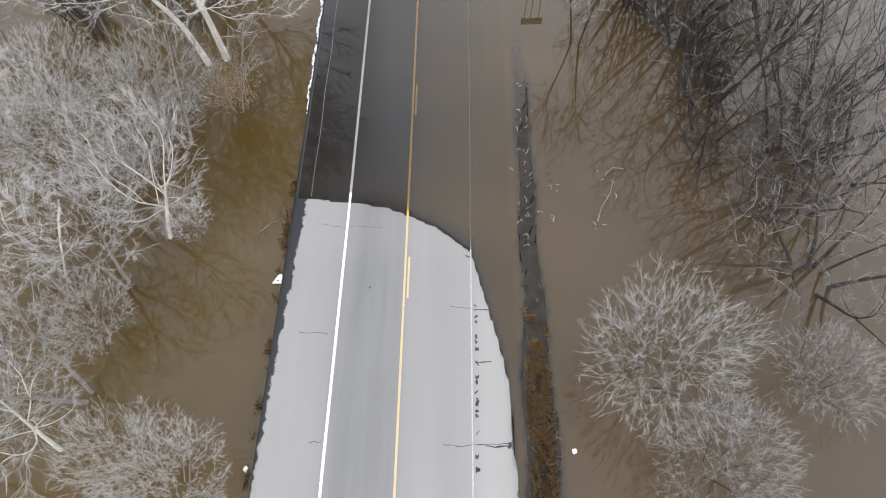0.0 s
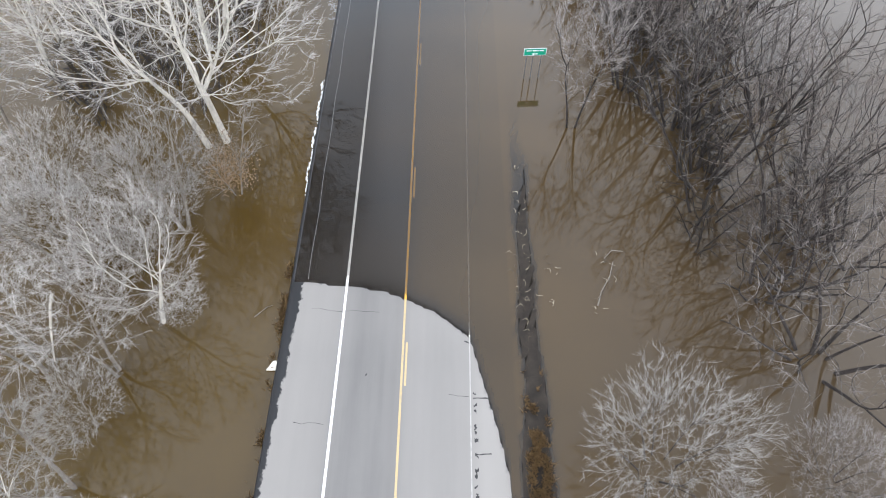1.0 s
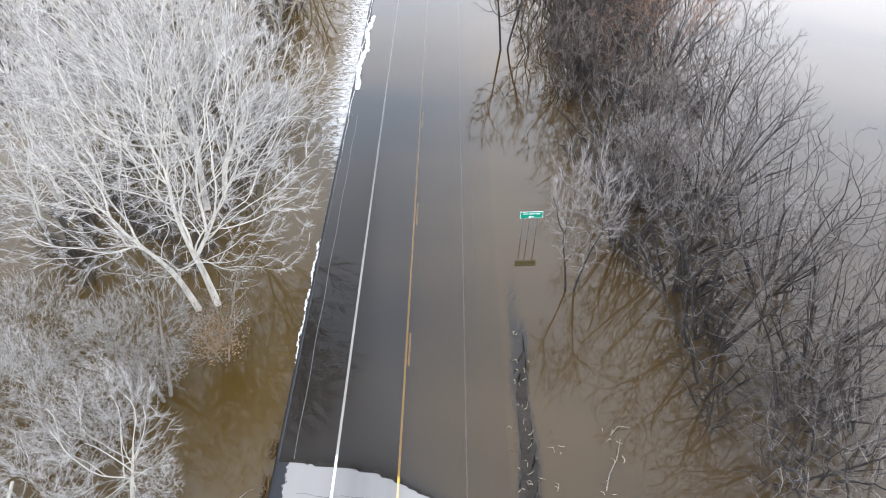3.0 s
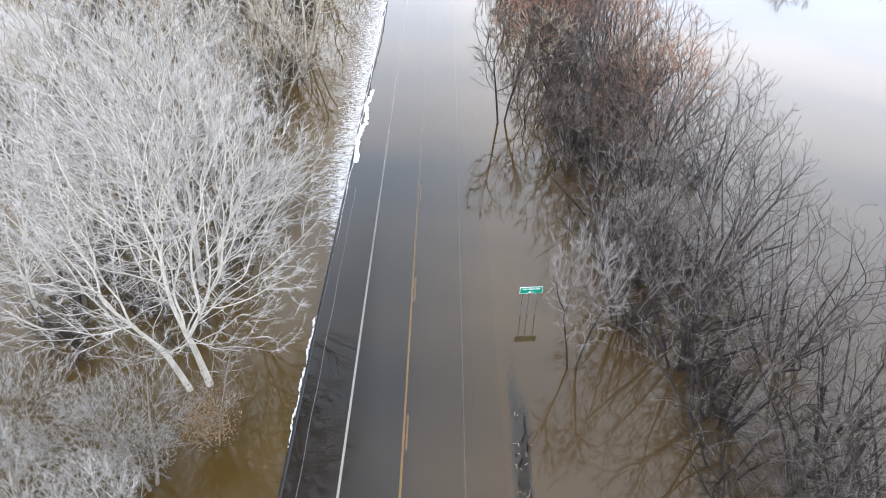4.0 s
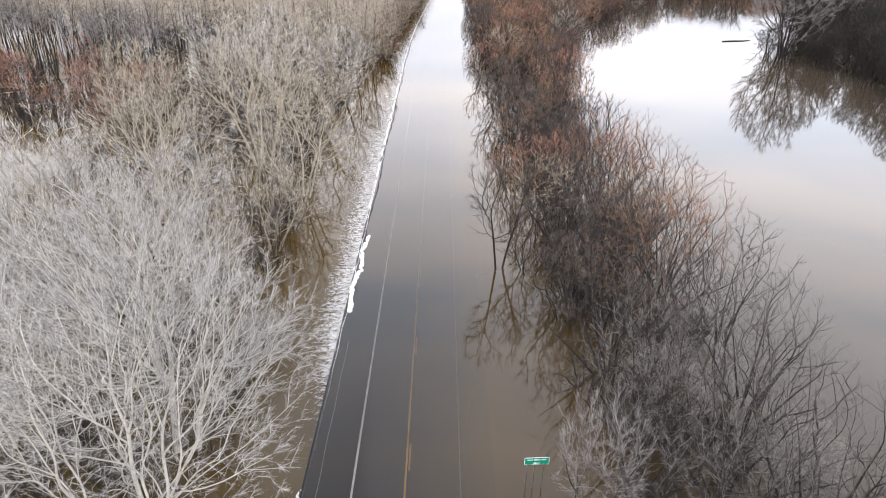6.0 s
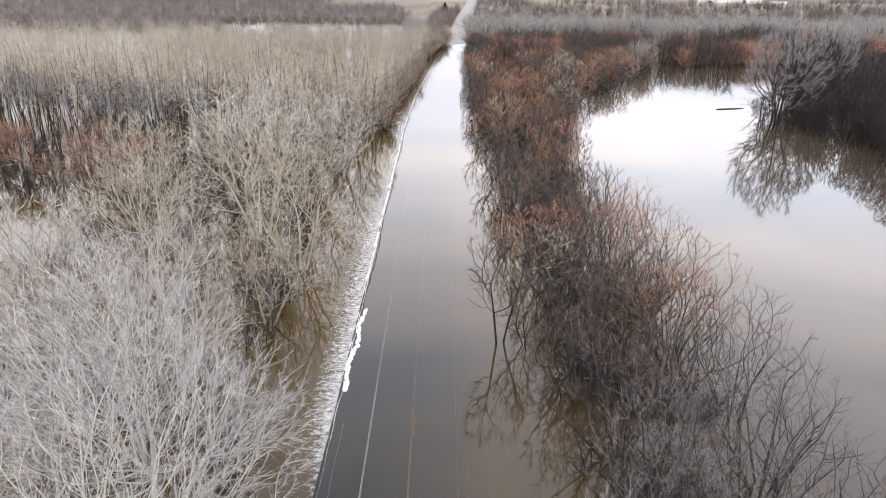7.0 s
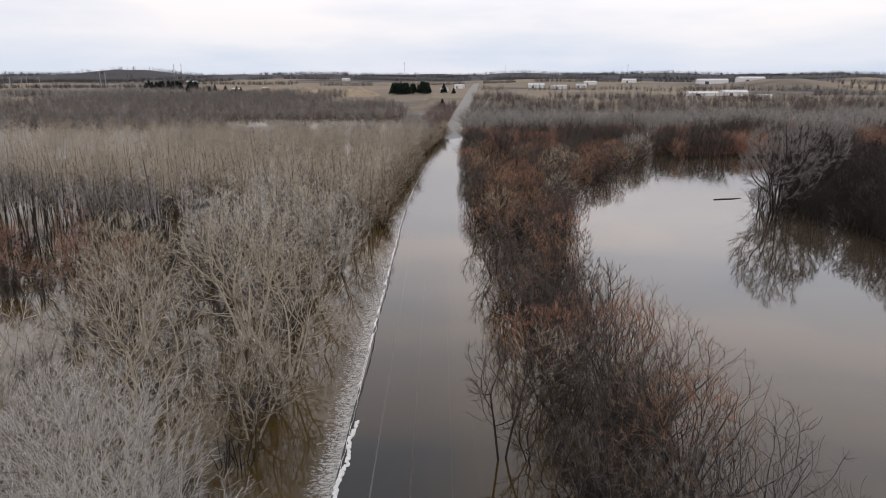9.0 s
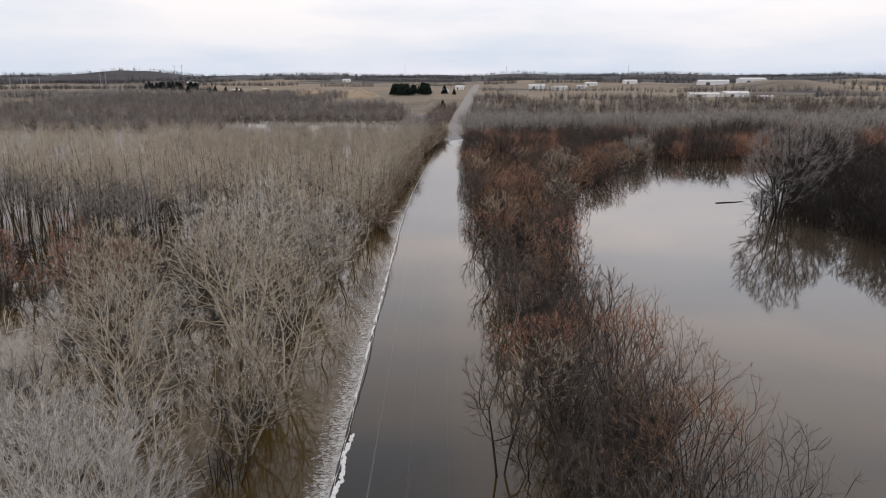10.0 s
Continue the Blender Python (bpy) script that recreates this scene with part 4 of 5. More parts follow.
plant(left_models, [
    ("twin", -13.6, 36.2, 0, 1.0, 0, 0),
    ("pa", -14.4, 28.6, 0, 0.85, 6, 200),
    ("wa", -18.0, 30.5, 20, 0.75, 0, 0), ("wa", -23.5, 32.0, 140, 0.8, 0, 0), ("wa", -16.6, 27.0, 250, 0.55, 0, 0), ("wa", -21.5, 27.5, 60, 0.75, 0, 0),
    ("pb", -14.4, 21.6, 40, 0.95, 6, 90),
    ("pc", -15.7, 18.6, 100, 0.85, 0, 0),
    ("pa", -16.2, 12.2, 200, 0.9, 0, 0),
    ("pb", -16.6, 9.2, 150, 0.9, 8, 90),
    ("pc", -20.0, 18.5, 20, 1.0, 5, 0),
    ("pa", -20.4, 25.0, 300, 0.95, 5, 30),
    ("pc", -25.5, 29.0, 210, 1.0, 0, 0),
    ("wa", -10.4, 7.4, 0, 0.7, 0, 0),
    ("wa", -13.0, 22.6, 70, 0.36, 0, 0),
    ("wa", -15.2, 30.0, 130, 0.42, 0, 0),
    ("wa", -12.8, 8.6, 90, 0.62, 0, 0),
    ("pb", -20.5, 8.0, 10, 0.95, 0, 0),
    ("pc", -25.0, 21.0, 20, 0.95, 0, 0),
    ("pa", -28.0, 36.0, 120, 1.05, 0, 0),
    ("pb", -22.0, 14.5, 70, 0.9, 0, 0),
    ("wa", -16.6, 16.0, 200, 0.55, 0, 0),
    ("twin", -16.2, 46.5, 165, 1.1, 0, 0), ("pd", -27.0, 42.0, 30, 0.85, 0, 0),
    ("pd", -28.5, 47.0, 200, 0.95, 0, 0),
    ("wa", -17.4, 24.8, 310, 0.55, 0, 0),
    ("pd", -21.0, 55.0, 200, 1.0, 0, 0),
    ("wa", -13.0, 58.0, 100, 0.6, 0, 0),
], LEFT_LEVEL)

# trees between the road and the river
right_models = {
    "wa": make_tree("willow_shrub", "willow", 41, M_BARK_DARK, M_TWIG_FROST, "round frost-grey leafless willow standing in flood water"),
    "wb": make_tree("willow_shrub", "willow", 42, M_BARK_DARK, M_TWIG_ASH, "spreading dark-stemmed willow with grey twigs in flood water", "drowned willows"),
    "ma": make_tree("maple_tree", "maple", 51, M_BARK_DARK, M_TWIG_DIM, "leafless tree with a fan of dark wet stems in flood water", "drowned trees by the river"),
    "mb": make_tree("maple_tree", "maple", 52, M_BARK_DARK, M_TWIG_DARK, "leafless tree with a fan of dark wet stems in flood water", "drowned trees by the river"),
    "mc": make_tree("maple_tree", "maple", 53, M_BARK_DARK, M_TWIG_DIM, "leafless tree with a fan of dark wet stems in flood water", "drowned trees by the river"),
    "md": make_tree("maple_tree", "maple", 54, M_BARK_DARK, M_TWIG_RUST, "leafless tree with dark stems and rusty twigs in flood water", "drowned trees by the river"),
    "sb": make_tree("slim_tree", "slim", 64, M_BARK_DARK, M_TWIG_DARK, "slim dark leafless tree standing alone in flood water"),
    "sa": make_tree("sapling_tree", "sapling", 61, M_BARK_DARK, M_TWIG_ASH, "slim young leafless tree beside the green sign"),
}
plant(right_models, [
    ("wa", 13.0, 13.4, 0, 0.95, 0, 0),
    ("wb", 15.2, 8.8, 60, 0.72, 0, 0),
    ("ma", 22.8, 19.5, 0, 0.9, 14, -60),
    ("mb", 23.8, 28.2, 60, 1.0, 8, -90),
    ("mc", 19.3, 33.0, 100, 0.95, 5, -60),
    ("ma", 18.6, 38.6, 200, 1.0, 0, 0),
    ("mb", 20.8, 42.5, 300, 1.05, 5, -90),
    ("sa", 11.15, 37.8, 0, 1.35, 0, 0),
    ("mc", 23.5, 24.5, 220, 0.8, 16, -80),
    ("mb", 27.5, 33.5, 20, 0.9, 8, -90),
    ("mc", 25.0, 38.5, 140, 1.0, 5, -90),
    ("wb", 21.5, 13.0, 180, 0.6, 0, 0),
    ("ma", 17.0, 47.0, 70, 0.9, 0, 0),
    ("mc", 23.5, 48.0, 10, 0.95, 5, -90),
    ("mb", 16.4, 55.0, 160, 0.9, 0, 0),
    ("ma", 21.5, 56.0, 250, 0.95, 3, -90),
    ("wb", 26.5, 44.0, 50, 0.7, 0, 0),
    ("ma", 27.0, 27.0, 110, 0.85, 12, -90),
    ("mb", 21.0, 24.0, 10, 0.7, 8, -60),
    ("mc", 15.6, 42.5, 310, 0.75, 0, 0),
    ("wb", 19.5, 51.5, 130, 0.75, 0, 0),
    ("mc", 26.5, 52.0, 80, 0.9, 5, -90),
    ("mb", 17.8, 63.3, 40, 1.0, 0, 0), ("md", 21.8, 62.0, 130, 1.0, 4, -90), ("mb", 15.8, 81.0, 210, 0.9, 0, 0), ("md", 25.0, 70.0, 300, 1.05, 5, -90),
    ("mb", 19.5, 73.0, 20, 1.05, 0, 0), ("md", 25.5, 80.0, 250, 1.0, 5, -90), ("mb", 17.5, 91.0, 120, 0.95, 0, 0), ("md", 23.0, 89.0, 70, 1.0, 0, 0), ("mb", 27.5, 61.0, 190, 0.9, 6, -90),
    ("sb", 8.5, 73.2, 30, 1.5, 0, 0),
], 0.0)


# ---- woods further along ----
def scatter(rng, n, box, gap, keep):
    out, tries = [], 0
    while len(out) < n and tries < n * 60:
        tries += 1
        x, y = rng.uniform(box[0], box[1]), rng.uniform(box[2], box[3])
        if keep(x, y) and all((x - a) ** 2 + (y - b) ** 2 > gap * gap for a, b in out):
            out.append((x, y))
    return out


def river_bank(y):
    """The river's near bank, by y."""
    return np.interp(y, [30, 60, 75, 115, 140, 173, 218, 280, 300, 306], [27, 28, 29, 29, 30, 33, 46, 82, 107, 130])


mid_models = {
    "ba": make_tree("broad_tree", "broad", 71, M_BARK_GREY, M_TWIG_TAN, "bare broad-crowned tree with pale tan twigs in flood water", "flooded wood"),
    "bb": make_tree("broad_tree", "broad", 72, M_BARK_GREY, M_TWIG_WHITE, "bare broad-crowned tree with whitish twigs in flood water", "flooded wood"),
    "bc": make_tree("broad_tree", "broad", 73, M_BARK_GREY, M_TWIG_TAN, "bare broad-crowned tree with pale tan twigs in flood water", "flooded wood"),
    "ra": make_tree("bushy_tree", "bushy", 81, M_BARK_DARK, M_TWIG_RED, "bushy leafless tree with reddish twigs by the road", "reddish thicket"),
    "rb": make_tree("bushy_tree", "bushy", 82, M_BARK_DARK, M_TWIG_DARK, "bushy leafless tree with dull brown twigs by the river", "reddish thicket"),
    "rd": make_tree("bushy_tree", "bushy", 84, M_BARK_DARK, M_TWIG_TAN, "bushy leafless tree with straw-coloured twigs by the road", "reddish thicket"),
    "rc": make_tree("bushy_tree", "bushy", 83, M_BARK_DARK, M_TWIG_RUST, "bushy leafless tree with rusty tan twigs by the road", "reddish thicket"),
}
mid_models["ma"] = make_tree("broad_tree", "midwood", 76, M_BARK_STRAW, M_TWIG_MID, "large round-crowned leafless tree with pale limbs in flood water", "flooded wood")
mid_models["mb"] = make_tree("broad_tree", "midwood", 77, M_BARK_STRAW, M_TWIG_TAN, "large round-crowned leafless tree with whitish limbs in flood water", "flooded wood")
mid_models["mc"] = make_tree("broad_tree", "midwood", 78, M_BARK_TAN, M_TWIG_MID, "large round-crowned leafless tree with tan twigs in flood water", "flooded wood")
rng = random.Random(5)
near_mid = [(-24, 104, 1.32), (-16.0, 92, 1.0), (-16.5, 77, 0.85), (-30, 83, 1.1), (-38, 101, 1.0), (-18.5, 121, 1.1), (-32, 124, 1.1), (-22, 63, 0.95), (-35, 66, 1.1)]
behind_mid = [(-24, 142), (-16.5, 138), (-16.5, 156), (-25, 162), (-40, 140), (-47, 118), (-14.5, 172), (-34, 158)]
spots = [("ma mb mc".split()[k % 3], x, y, rng.uniform(0, 360), size, 0, 0) for k, (x, y, size) in enumerate(near_mid)]
spots += [("ba bb bc".split()[k % 3], x, y, rng.uniform(0, 360), rng.uniform(0.85, 1.15), 0, 0) for k, (x, y) in enumerate(behind_mid)]
spots += [("ra", x, y, rng.uniform(0, 360), rng.uniform(0.9, 1.3), 0, 0) for x, y in [(-52, 118), (-57, 124), (-49, 128), (-66, 138), (-44, 150), (-72, 128), (-61, 131), (-78, 138), (-68, 147), (-58, 141), (-84, 146), (-63, 122), (-90, 150), (-75, 156), (-55, 134), (-82, 130)]]
plant(mid_models, spots, LEFT_LEVEL)
spots = []
for x, y in scatter(rng, 200, (11, 90, 58, 310), 3.4, lambda x, y: x > (11.5 if y < 90 else 9.8) + road_x(y) and x < river_bank(y) - 1.5):
    w = rng.random()
    red = 0.06 + 0.18 * (y > 72) + 0.28 * (y > 85)
    spots.append(("rb" if w > red else rng.choice(["ra", "rc", "ra", "rc", "rd"]), x, y, rng.uniform(0, 360), rng.uniform(0.8, 1.2) + 0.25 * (y > 80) * rng.random(), 0, 0))
mid_models["ra"] = copy_thing(mid_models["ra"], Matrix.Identity(4))
plant(mid_models, spots, 0.0)


def forest(name, kind, seeds, spots, z, bark, twig, label, sizes):
    """A wood that nobody could count: one mesh of stems and one of crowns."""
    top = tagged(new(name), label, "wood", kind="stuff")
    models = [sprout(kind, s) for s in seeds]
    rng = np.random.RandomState(seeds[0])
    draws = [(rng.randint(len(models)), rng.uniform(0, 6.283), rng.uniform(*sizes), rng.uniform(0.85, 1.15)) for p in spots]
    for where, material in (("trunk", bark), ("crown", twig)):
        base = []
        for t in models:
            if not any(k[0] == where for k in t.chains):
                continue
            m = t.mesh(where, "temp")
            v = np.empty(len(m.vertices) * 3, dtype=np.float32)
            m.vertices.foreach_get("co", v)
            f = [tuple(p.vertices) for p in m.polygons]
            base.append((v.reshape(-1, 3), np.array([q for q in f if len(q) == 4], dtype=int).reshape(-1, 4), np.array([q for q in f if len(q) == 3], dtype=int).reshape(-1, 3)))
            bpy.data.meshes.remove(m)
        if not base:
            continue
        vs, qs, ts, off = [], [], [], 0
        for (x, y), (which, a, sc, tall) in zip(spots, draws):
            v, q, t = base[which]
            c, s = math.cos(a) * sc, math.sin(a) * sc
            vs.append(np.stack([v[:, 0] * c - v[:, 1] * s + x, v[:, 0] * s + v[:, 1] * c + y, v[:, 2] * sc * tall + z(x, y)], -1))
            qs.append(q + off)
            ts.append(t + off)
            off += len(v)
        me = mesh_np(name, np.concatenate(vs), np.concatenate(qs), np.concatenate(ts))
        set_attribute(me, "young", np.full(len(me.vertices), 0.72))
        solid("stems" if where == "trunk" else "crowns", me, material, top)
    return top


def jittered(rng, x0, x1, y0, y1, step, keep):
    """Loose random spots, about one for every step by step metres."""
    n = int((x1 - x0) * (y1 - y0) / step ** 2)
    spots = [(rng.uniform(x0, x1), rng.uniform(y0, y1)) for k in range(n)]
    return [p for p in spots if keep(*p)]


rng = random.Random(9)
low = lambda x, y: LEFT_LEVEL
front = lambda x: np.interp(x, [-150, -92, -80, -63, -52, -46, -40], [178, 160, 154, 145, 152, 165, 168])
near_rows = jittered(rng, -160, -12, 145, 245, 4.6, lambda x, y: x < -14 + road_x(y) and y > front(x) and x > -0.72 * y)
edge_rows = [p for p in near_rows if p[1] < front(p[0]) + 20 and p[0] < -44]
forest("flooded_wood_edge", "slender", [105, 106, 107], edge_rows, low, M_BARK_DARK, M_TWIG_ASH, "dark bare trunks at the edge of a flooded wood", (0.95, 1.2))
forest("flooded_wood", "slender", [101, 102, 103, 104], [p for p in near_rows if p not in edge_rows], low, M_BARK_DARK, M_TWIG_PALE, "dense flooded wood of slender leafless trees", (0.95, 1.22))
far_rows = jittered(rng, -270, 10, 245, 372, 4.8, lambda x, y: x < -12.5 + road_x(y) and x > -0.72 * y)
forest("flooded_wood_behind", "feathery", [111, 112, 113], far_rows, low, M_BARK_GREY, M_TWIG_PALE, "dense flooded wood of slender leafless trees with tan tops", (0.95, 1.25))
thin_rows = jittered(rng, -330, 24, 345, 580, 9.5, lambda x, y: x < -11.5 + road_x(y) and x > -0.7 * y and (x > -38 + road_x(y) or (y < 450 and x > -150 and noise.noise((x * 0.02, y * 0.02, 2)) > -0.5)))
forest("flooded_grey_wood", "crowned", [114, 115], thin_rows, low, M_BARK_DARK, M_TWIG_ASH, "thin grey leafless trees standing in open flood water", (0.7, 1.15))
side_rows = [(float(road_x(y)) - rng.uniform(10.8, 17.5) + 5.5 * float(smooth01(np.array((y - 330) / 80.0))), y) for y in np.arange(176, 445, 1.7)]
forest("roadside_thicket", "thicket", [175, 176], side_rows[0::2], low, M_BARK_DARK, M_TWIG_RED, "reddish brush at the drowned roadside", (0.6, 1.0))
forest("roadside_tan_thicket", "thicket", [177, 178], side_rows[1::2], low, M_BARK_DARK, M_TWIG_TAN, "tan brush at the drowned roadside", (0.6, 1.1))
# right of the road and round the river's far bend
right_rows = jittered(rng, 12, 330, 300, 470, 7.6, lambda x, y: x > (10.0 if y < 345 else 7.0 if y < 400 else 5.0) + road_x(y) and x < 0.68 * y + 12 and (y > 312 or x < river_bank(y)))
tone = lambda x, y: noise.noise((x * 0.022, y * 0.022, 8)) + 0.9 * smooth01(np.array((y - 370) / 60.0))
forest("riverside_pale_wood", "crowned", [124, 125], [p for p in right_rows if tone(*p) > 0.32], lambda x, y: 0.0, M_BARK_DARK, M_TWIG_FROST, "grey-topped leafless trees behind the river", (1.3, 1.9))
forest("riverside_red_wood", "crowned", [126, 127], [p for p in right_rows if 0.0 < tone(*p) <= 0.32], lambda x, y: 0.0, M_BARK_DARK, M_TWIG_RED, "reddish leafless trees behind the river", (1.0, 1.4))
forest("riverside_wood", "crowned", [121, 122, 123], [p for p in right_rows if tone(*p) <= 0.0], lambda x, y: 0.0, M_BARK_DARK, M_TWIG_DARK, "leafless wood along the river's far bank", (1.1, 1.6))
islet_rows = jittered(rng, 84, 260, 110, 310, 6.2, lambda x, y: x > np.interp(y, [110, 150, 180, 215, 250, 300], [97, 104, 92, 104, 138, 165]) and x < 0.75 * y + 60)
under_l = [p for p in near_rows if rng.random() < 0.2]
under_l += jittered(rng, -50, -14, 60, 168, 4.2, lambda x, y: x < -15.5 + road_x(y)) + jittered(rng, -105, -50, 120, 165, 5.0, lambda x, y: x > -0.72 * y) + jittered(rng, -26, -13.5, 38, 60, 3.0, lambda x, y: True)
# added brush, near-black to put shade into the gaps below the crowns
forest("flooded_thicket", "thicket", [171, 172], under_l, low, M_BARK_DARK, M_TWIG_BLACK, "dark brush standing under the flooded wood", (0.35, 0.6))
under_r = [p for p in right_rows if rng.random() < 0.12] + [(x, rng.uniform(309, 322)) for x in np.arange(110, 250, 2.5)]
forest("riverside_thicket", "thicket", [173, 174], under_r, lambda x, y: 0.0, M_BARK_DARK, M_TWIG_RED, "reddish brush along the river's far bank", (0.5, 0.9))
strip_rows = jittered(rng, 12, 60, 52, 300, 3.6, lambda x, y: 13.5 + road_x(y) < x < river_bank(y) - 3) + jittered(rng, 15.5, 26, 27, 52, 3.2, lambda x, y: True)
# more added brush whose dark colour stands in for shade under the trees
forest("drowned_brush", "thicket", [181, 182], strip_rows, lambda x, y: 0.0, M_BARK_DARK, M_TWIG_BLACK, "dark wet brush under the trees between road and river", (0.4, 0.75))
bank_rows = jittered(rng, 84, 125, 138, 200, 4.8, lambda x, y: x > np.interp(y, [138, 150, 165, 180, 200], [92, 96, 97, 91, 90]) + 7.0 * noise.noise((x * 0.11, y * 0.11, 4)))
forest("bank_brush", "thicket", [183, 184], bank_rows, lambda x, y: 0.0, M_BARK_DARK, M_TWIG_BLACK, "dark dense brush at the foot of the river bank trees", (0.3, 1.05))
bank_models = {
    "da": make_tree("bank_tree", "elm", 74, M_BARK_DARK, M_TWIG_BLACK, "dark leafless tree leaning over the river bank", "river bank trees"),
    "db": make_tree("bank_tree", "elm", 75, M_BARK_DARK, M_TWIG_BLACK, "dark leafless tree leaning over the river bank", "river bank trees"),
    "dc": make_tree("bank_tree", "elm", 76, M_BARK_DARK, M_TWIG_ASH, "large grey-crowned leafless tree on the river bank", "river bank trees"),
}
plant(bank_models, [("dc", 92.5, 192, 0, 1.27, 0, 0), ("da", 102, 198, 80, 1.15, 0, 0), ("da", 86, 186, 30, 0.42, 0, 0), ("db", 99, 180, 60, 0.5, 0, 0), ("da", 107, 182, 200, 0.76, 0, 0), ("db", 112, 172, 250, 0.76, 0, 0),
                    ("da", 99, 162, 10, 0.6, 0, 0), ("db", 97, 151, 90, 0.55, 0, 0), ("da", 93, 138, 150, 0.55, 0, 0), ("db", 94, 124, 20, 0.71, 0, 0), ("da", 106, 130, 310, 0.76, 0, 0), ("db", 112, 145, 180, 0.80, 0, 0),
                    ("da", 105, 210, 100, 0.76, 0, 0), ("db", 118, 222, 40, 0.82, 0, 0), ("dc", 128, 236, 140, 1.10, 0, 0), ("da", 140, 252, 70, 0.82, 0, 0), ("db", 120, 195, 290, 0.80, 0, 0), ("da", 102, 115, 60, 0.71, 0, 0)], 0.0)
forest("bank_dim_wood", "thicket", [134, 135], islet_rows[1::3], lambda x, y: 0.0, M_BARK_DARK, M_TWIG_DARK, "brown leafless trees crowding the river bank", (1.0, 1.7))
forest("bank_wood", "thicket", [131, 132, 133], islet_rows[0::3] + islet_rows[2::3], lambda x, y: 0.0, M_BARK_DARK, M_TWIG_BLACK, "dark leafless trees crowding the river bank", (0.9, 1.5))
# woods in the distance
far_a = jittered(rng, -620, -20, 500, 770, 8.0, lambda x, y: (y > 592 or x < -0.3 * y) and x < -26 + road_x(y) - (y - 592) * 0.3 and x > -0.72 * y)
far_e = jittered(rng, -480, -130, 770, 1080, 10, lambda x, y: noise.noise((x * 0.008, y * 0.008, 6)) > -0.3 - 0.5 * (x > -380))
far_f = jittered(rng, -800, -400, 770, 1250, 17, lambda x, y: x > -0.72 * y and noise.noise((x * 0.008, y * 0.008, 9)) > -0.1)
far_b = jittered(rng, 25, 700, 470, 880, 9, lambda x, y: x < 0.72 * y and x > 6.5 + road_x(y) and noise.noise((x * 0.009, y * 0.012, 3)) > -0.55 + max(0, y - 640) / 350)
far_c = jittered(rng, -2500, 2500, 2350, 3350, 34, lambda x, y: abs(x) < 0.72 * y and noise.noise((x * 0.002, y * 0.003, 0)) > -0.15 - (y - 2350) / 2500)
far_d = []
for x0, x1, y0, deep in [(40, 330, 905, 60), (-1100, -560, 1330, 60), (-520, -420, 1290, 70), (-640, -330, 1620, 50), (60, 520, 1180, 26), (330, 900, 1120, 24), (520, 1000, 960, 34), (-260, 60, 1560, 40), (100, 480, 1660, 60), (480, 1150, 1780, 50), (-1250, -300, 1950, 70), (-250, 300, 2060, 60), (250, 1400, 2180, 70), (-1500, -700, 2150, 60), (700, 1050, 1240, 30), (-720, -560, 1010, 40)]:
    far_d += [(x, y0 + rng.uniform(-0.5, 0.5) * deep + 40 * noise.noise((x * 0.006, y0, 1))) for x in np.arange(x0, x1, 100.0 / deep) if abs(x) < 0.72 * y0 and noise.noise((x * 0.012, y0, 3)) > -0.22]
far_d = [(x, y) for x, y in far_d if abs(x - float(road_x(y))) > 16]
line_l = [(float(road_x(y)) - rng.uniform(7.5, 26), y) for y in np.arange(445, 700, 2.2)]
forest("distant_wood", "distant", [141, 142, 143], far_a[::3] + far_e, land_z, M_BARK_DARK, M_TWIG_DIM, "grey-brown leafless woods in the distance", (1.1, 1.6))
forest("distant_grey_wood", "distant", [149, 150], far_a[2::3] + far_b[::4] + far_f, land_z, M_BARK_DARK, M_TWIG_FROST, "grey leafless woods in the distance", (0.9, 1.4))
forest("distant_red_wood", "distant", [144, 145, 146], far_a[1::3] + far_b[1::4] + line_l, land_z, M_BARK_GREY, M_TWIG_PLUM, "reddish leafless woods in the distance", (0.9, 1.35))
forest("distant_dark_wood", "distant", [147, 148], far_b[3::4] + far_b[2::4], land_z, M_BARK_DARK, M_TWIG_DARK, "dark leafless trees in the distance", (0.9, 1.4))
forest("hill_woods", "distant", [151, 152], far_c, land_z, M_BARK_DARK, M_TWIG_HAZE, "dark leafless woods on far hills", (1.2, 1.8))
forest("field_thickets", "distant", [161, 162], far_d, land_z, M_BARK_DARK, M_TWIG_HAZE, "bare thickets between the fields", (0.8, 1.5))

# ---- sign ----
M_GREEN = mat_mottled("green_sign_face", (0.0, 0.22, 0.13), (0.0, 0.26, 0.16), 3.0, 0.45, 0.05)
M_SIGNWHITE = mat_mottled("white_sign_sheet", (0.75, 0.76, 0.75), (0.82, 0.82, 0.81), 4.0, 0.5, 0.05)
M_STEEL = mat_mottled("galvanised_steel", (0.07, 0.07, 0.07), (0.15, 0.15, 0.15), 6.0, 0.5, 0.1)
sign = tagged(new("road_sign"), "green direction sign with white border on thin steel posts", "road sign")
for dx in (-0.58, -0.1, 0.5):
    part("post", box_bm(0.05, 0.045, 3.9, Matrix.Translation((dx, 0.05, 0.25))), M_STEEL, sign)
part("border", box_bm(1.66, 0.03, 0.62, Matrix.Translation((0, 0, 2.0)), 0.01), M_SIGNWHITE, sign)
board = part("board", box_bm(1.6, 0.034, 0.56, Matrix.Translation((0, -0.004, 2.0)), 0.008), M_GREEN, sign)
for x, w in ((-0.52, 0.24), (-0.32, 0.1), (-0.04, 0.32), (0.2, 0.1), (0.46, 0.3)):
    part("lettering", box_bm(w, 0.01, 0.09, Matrix.Translation((x, -0.024, 2.12))), M_SIGNWHITE, board)
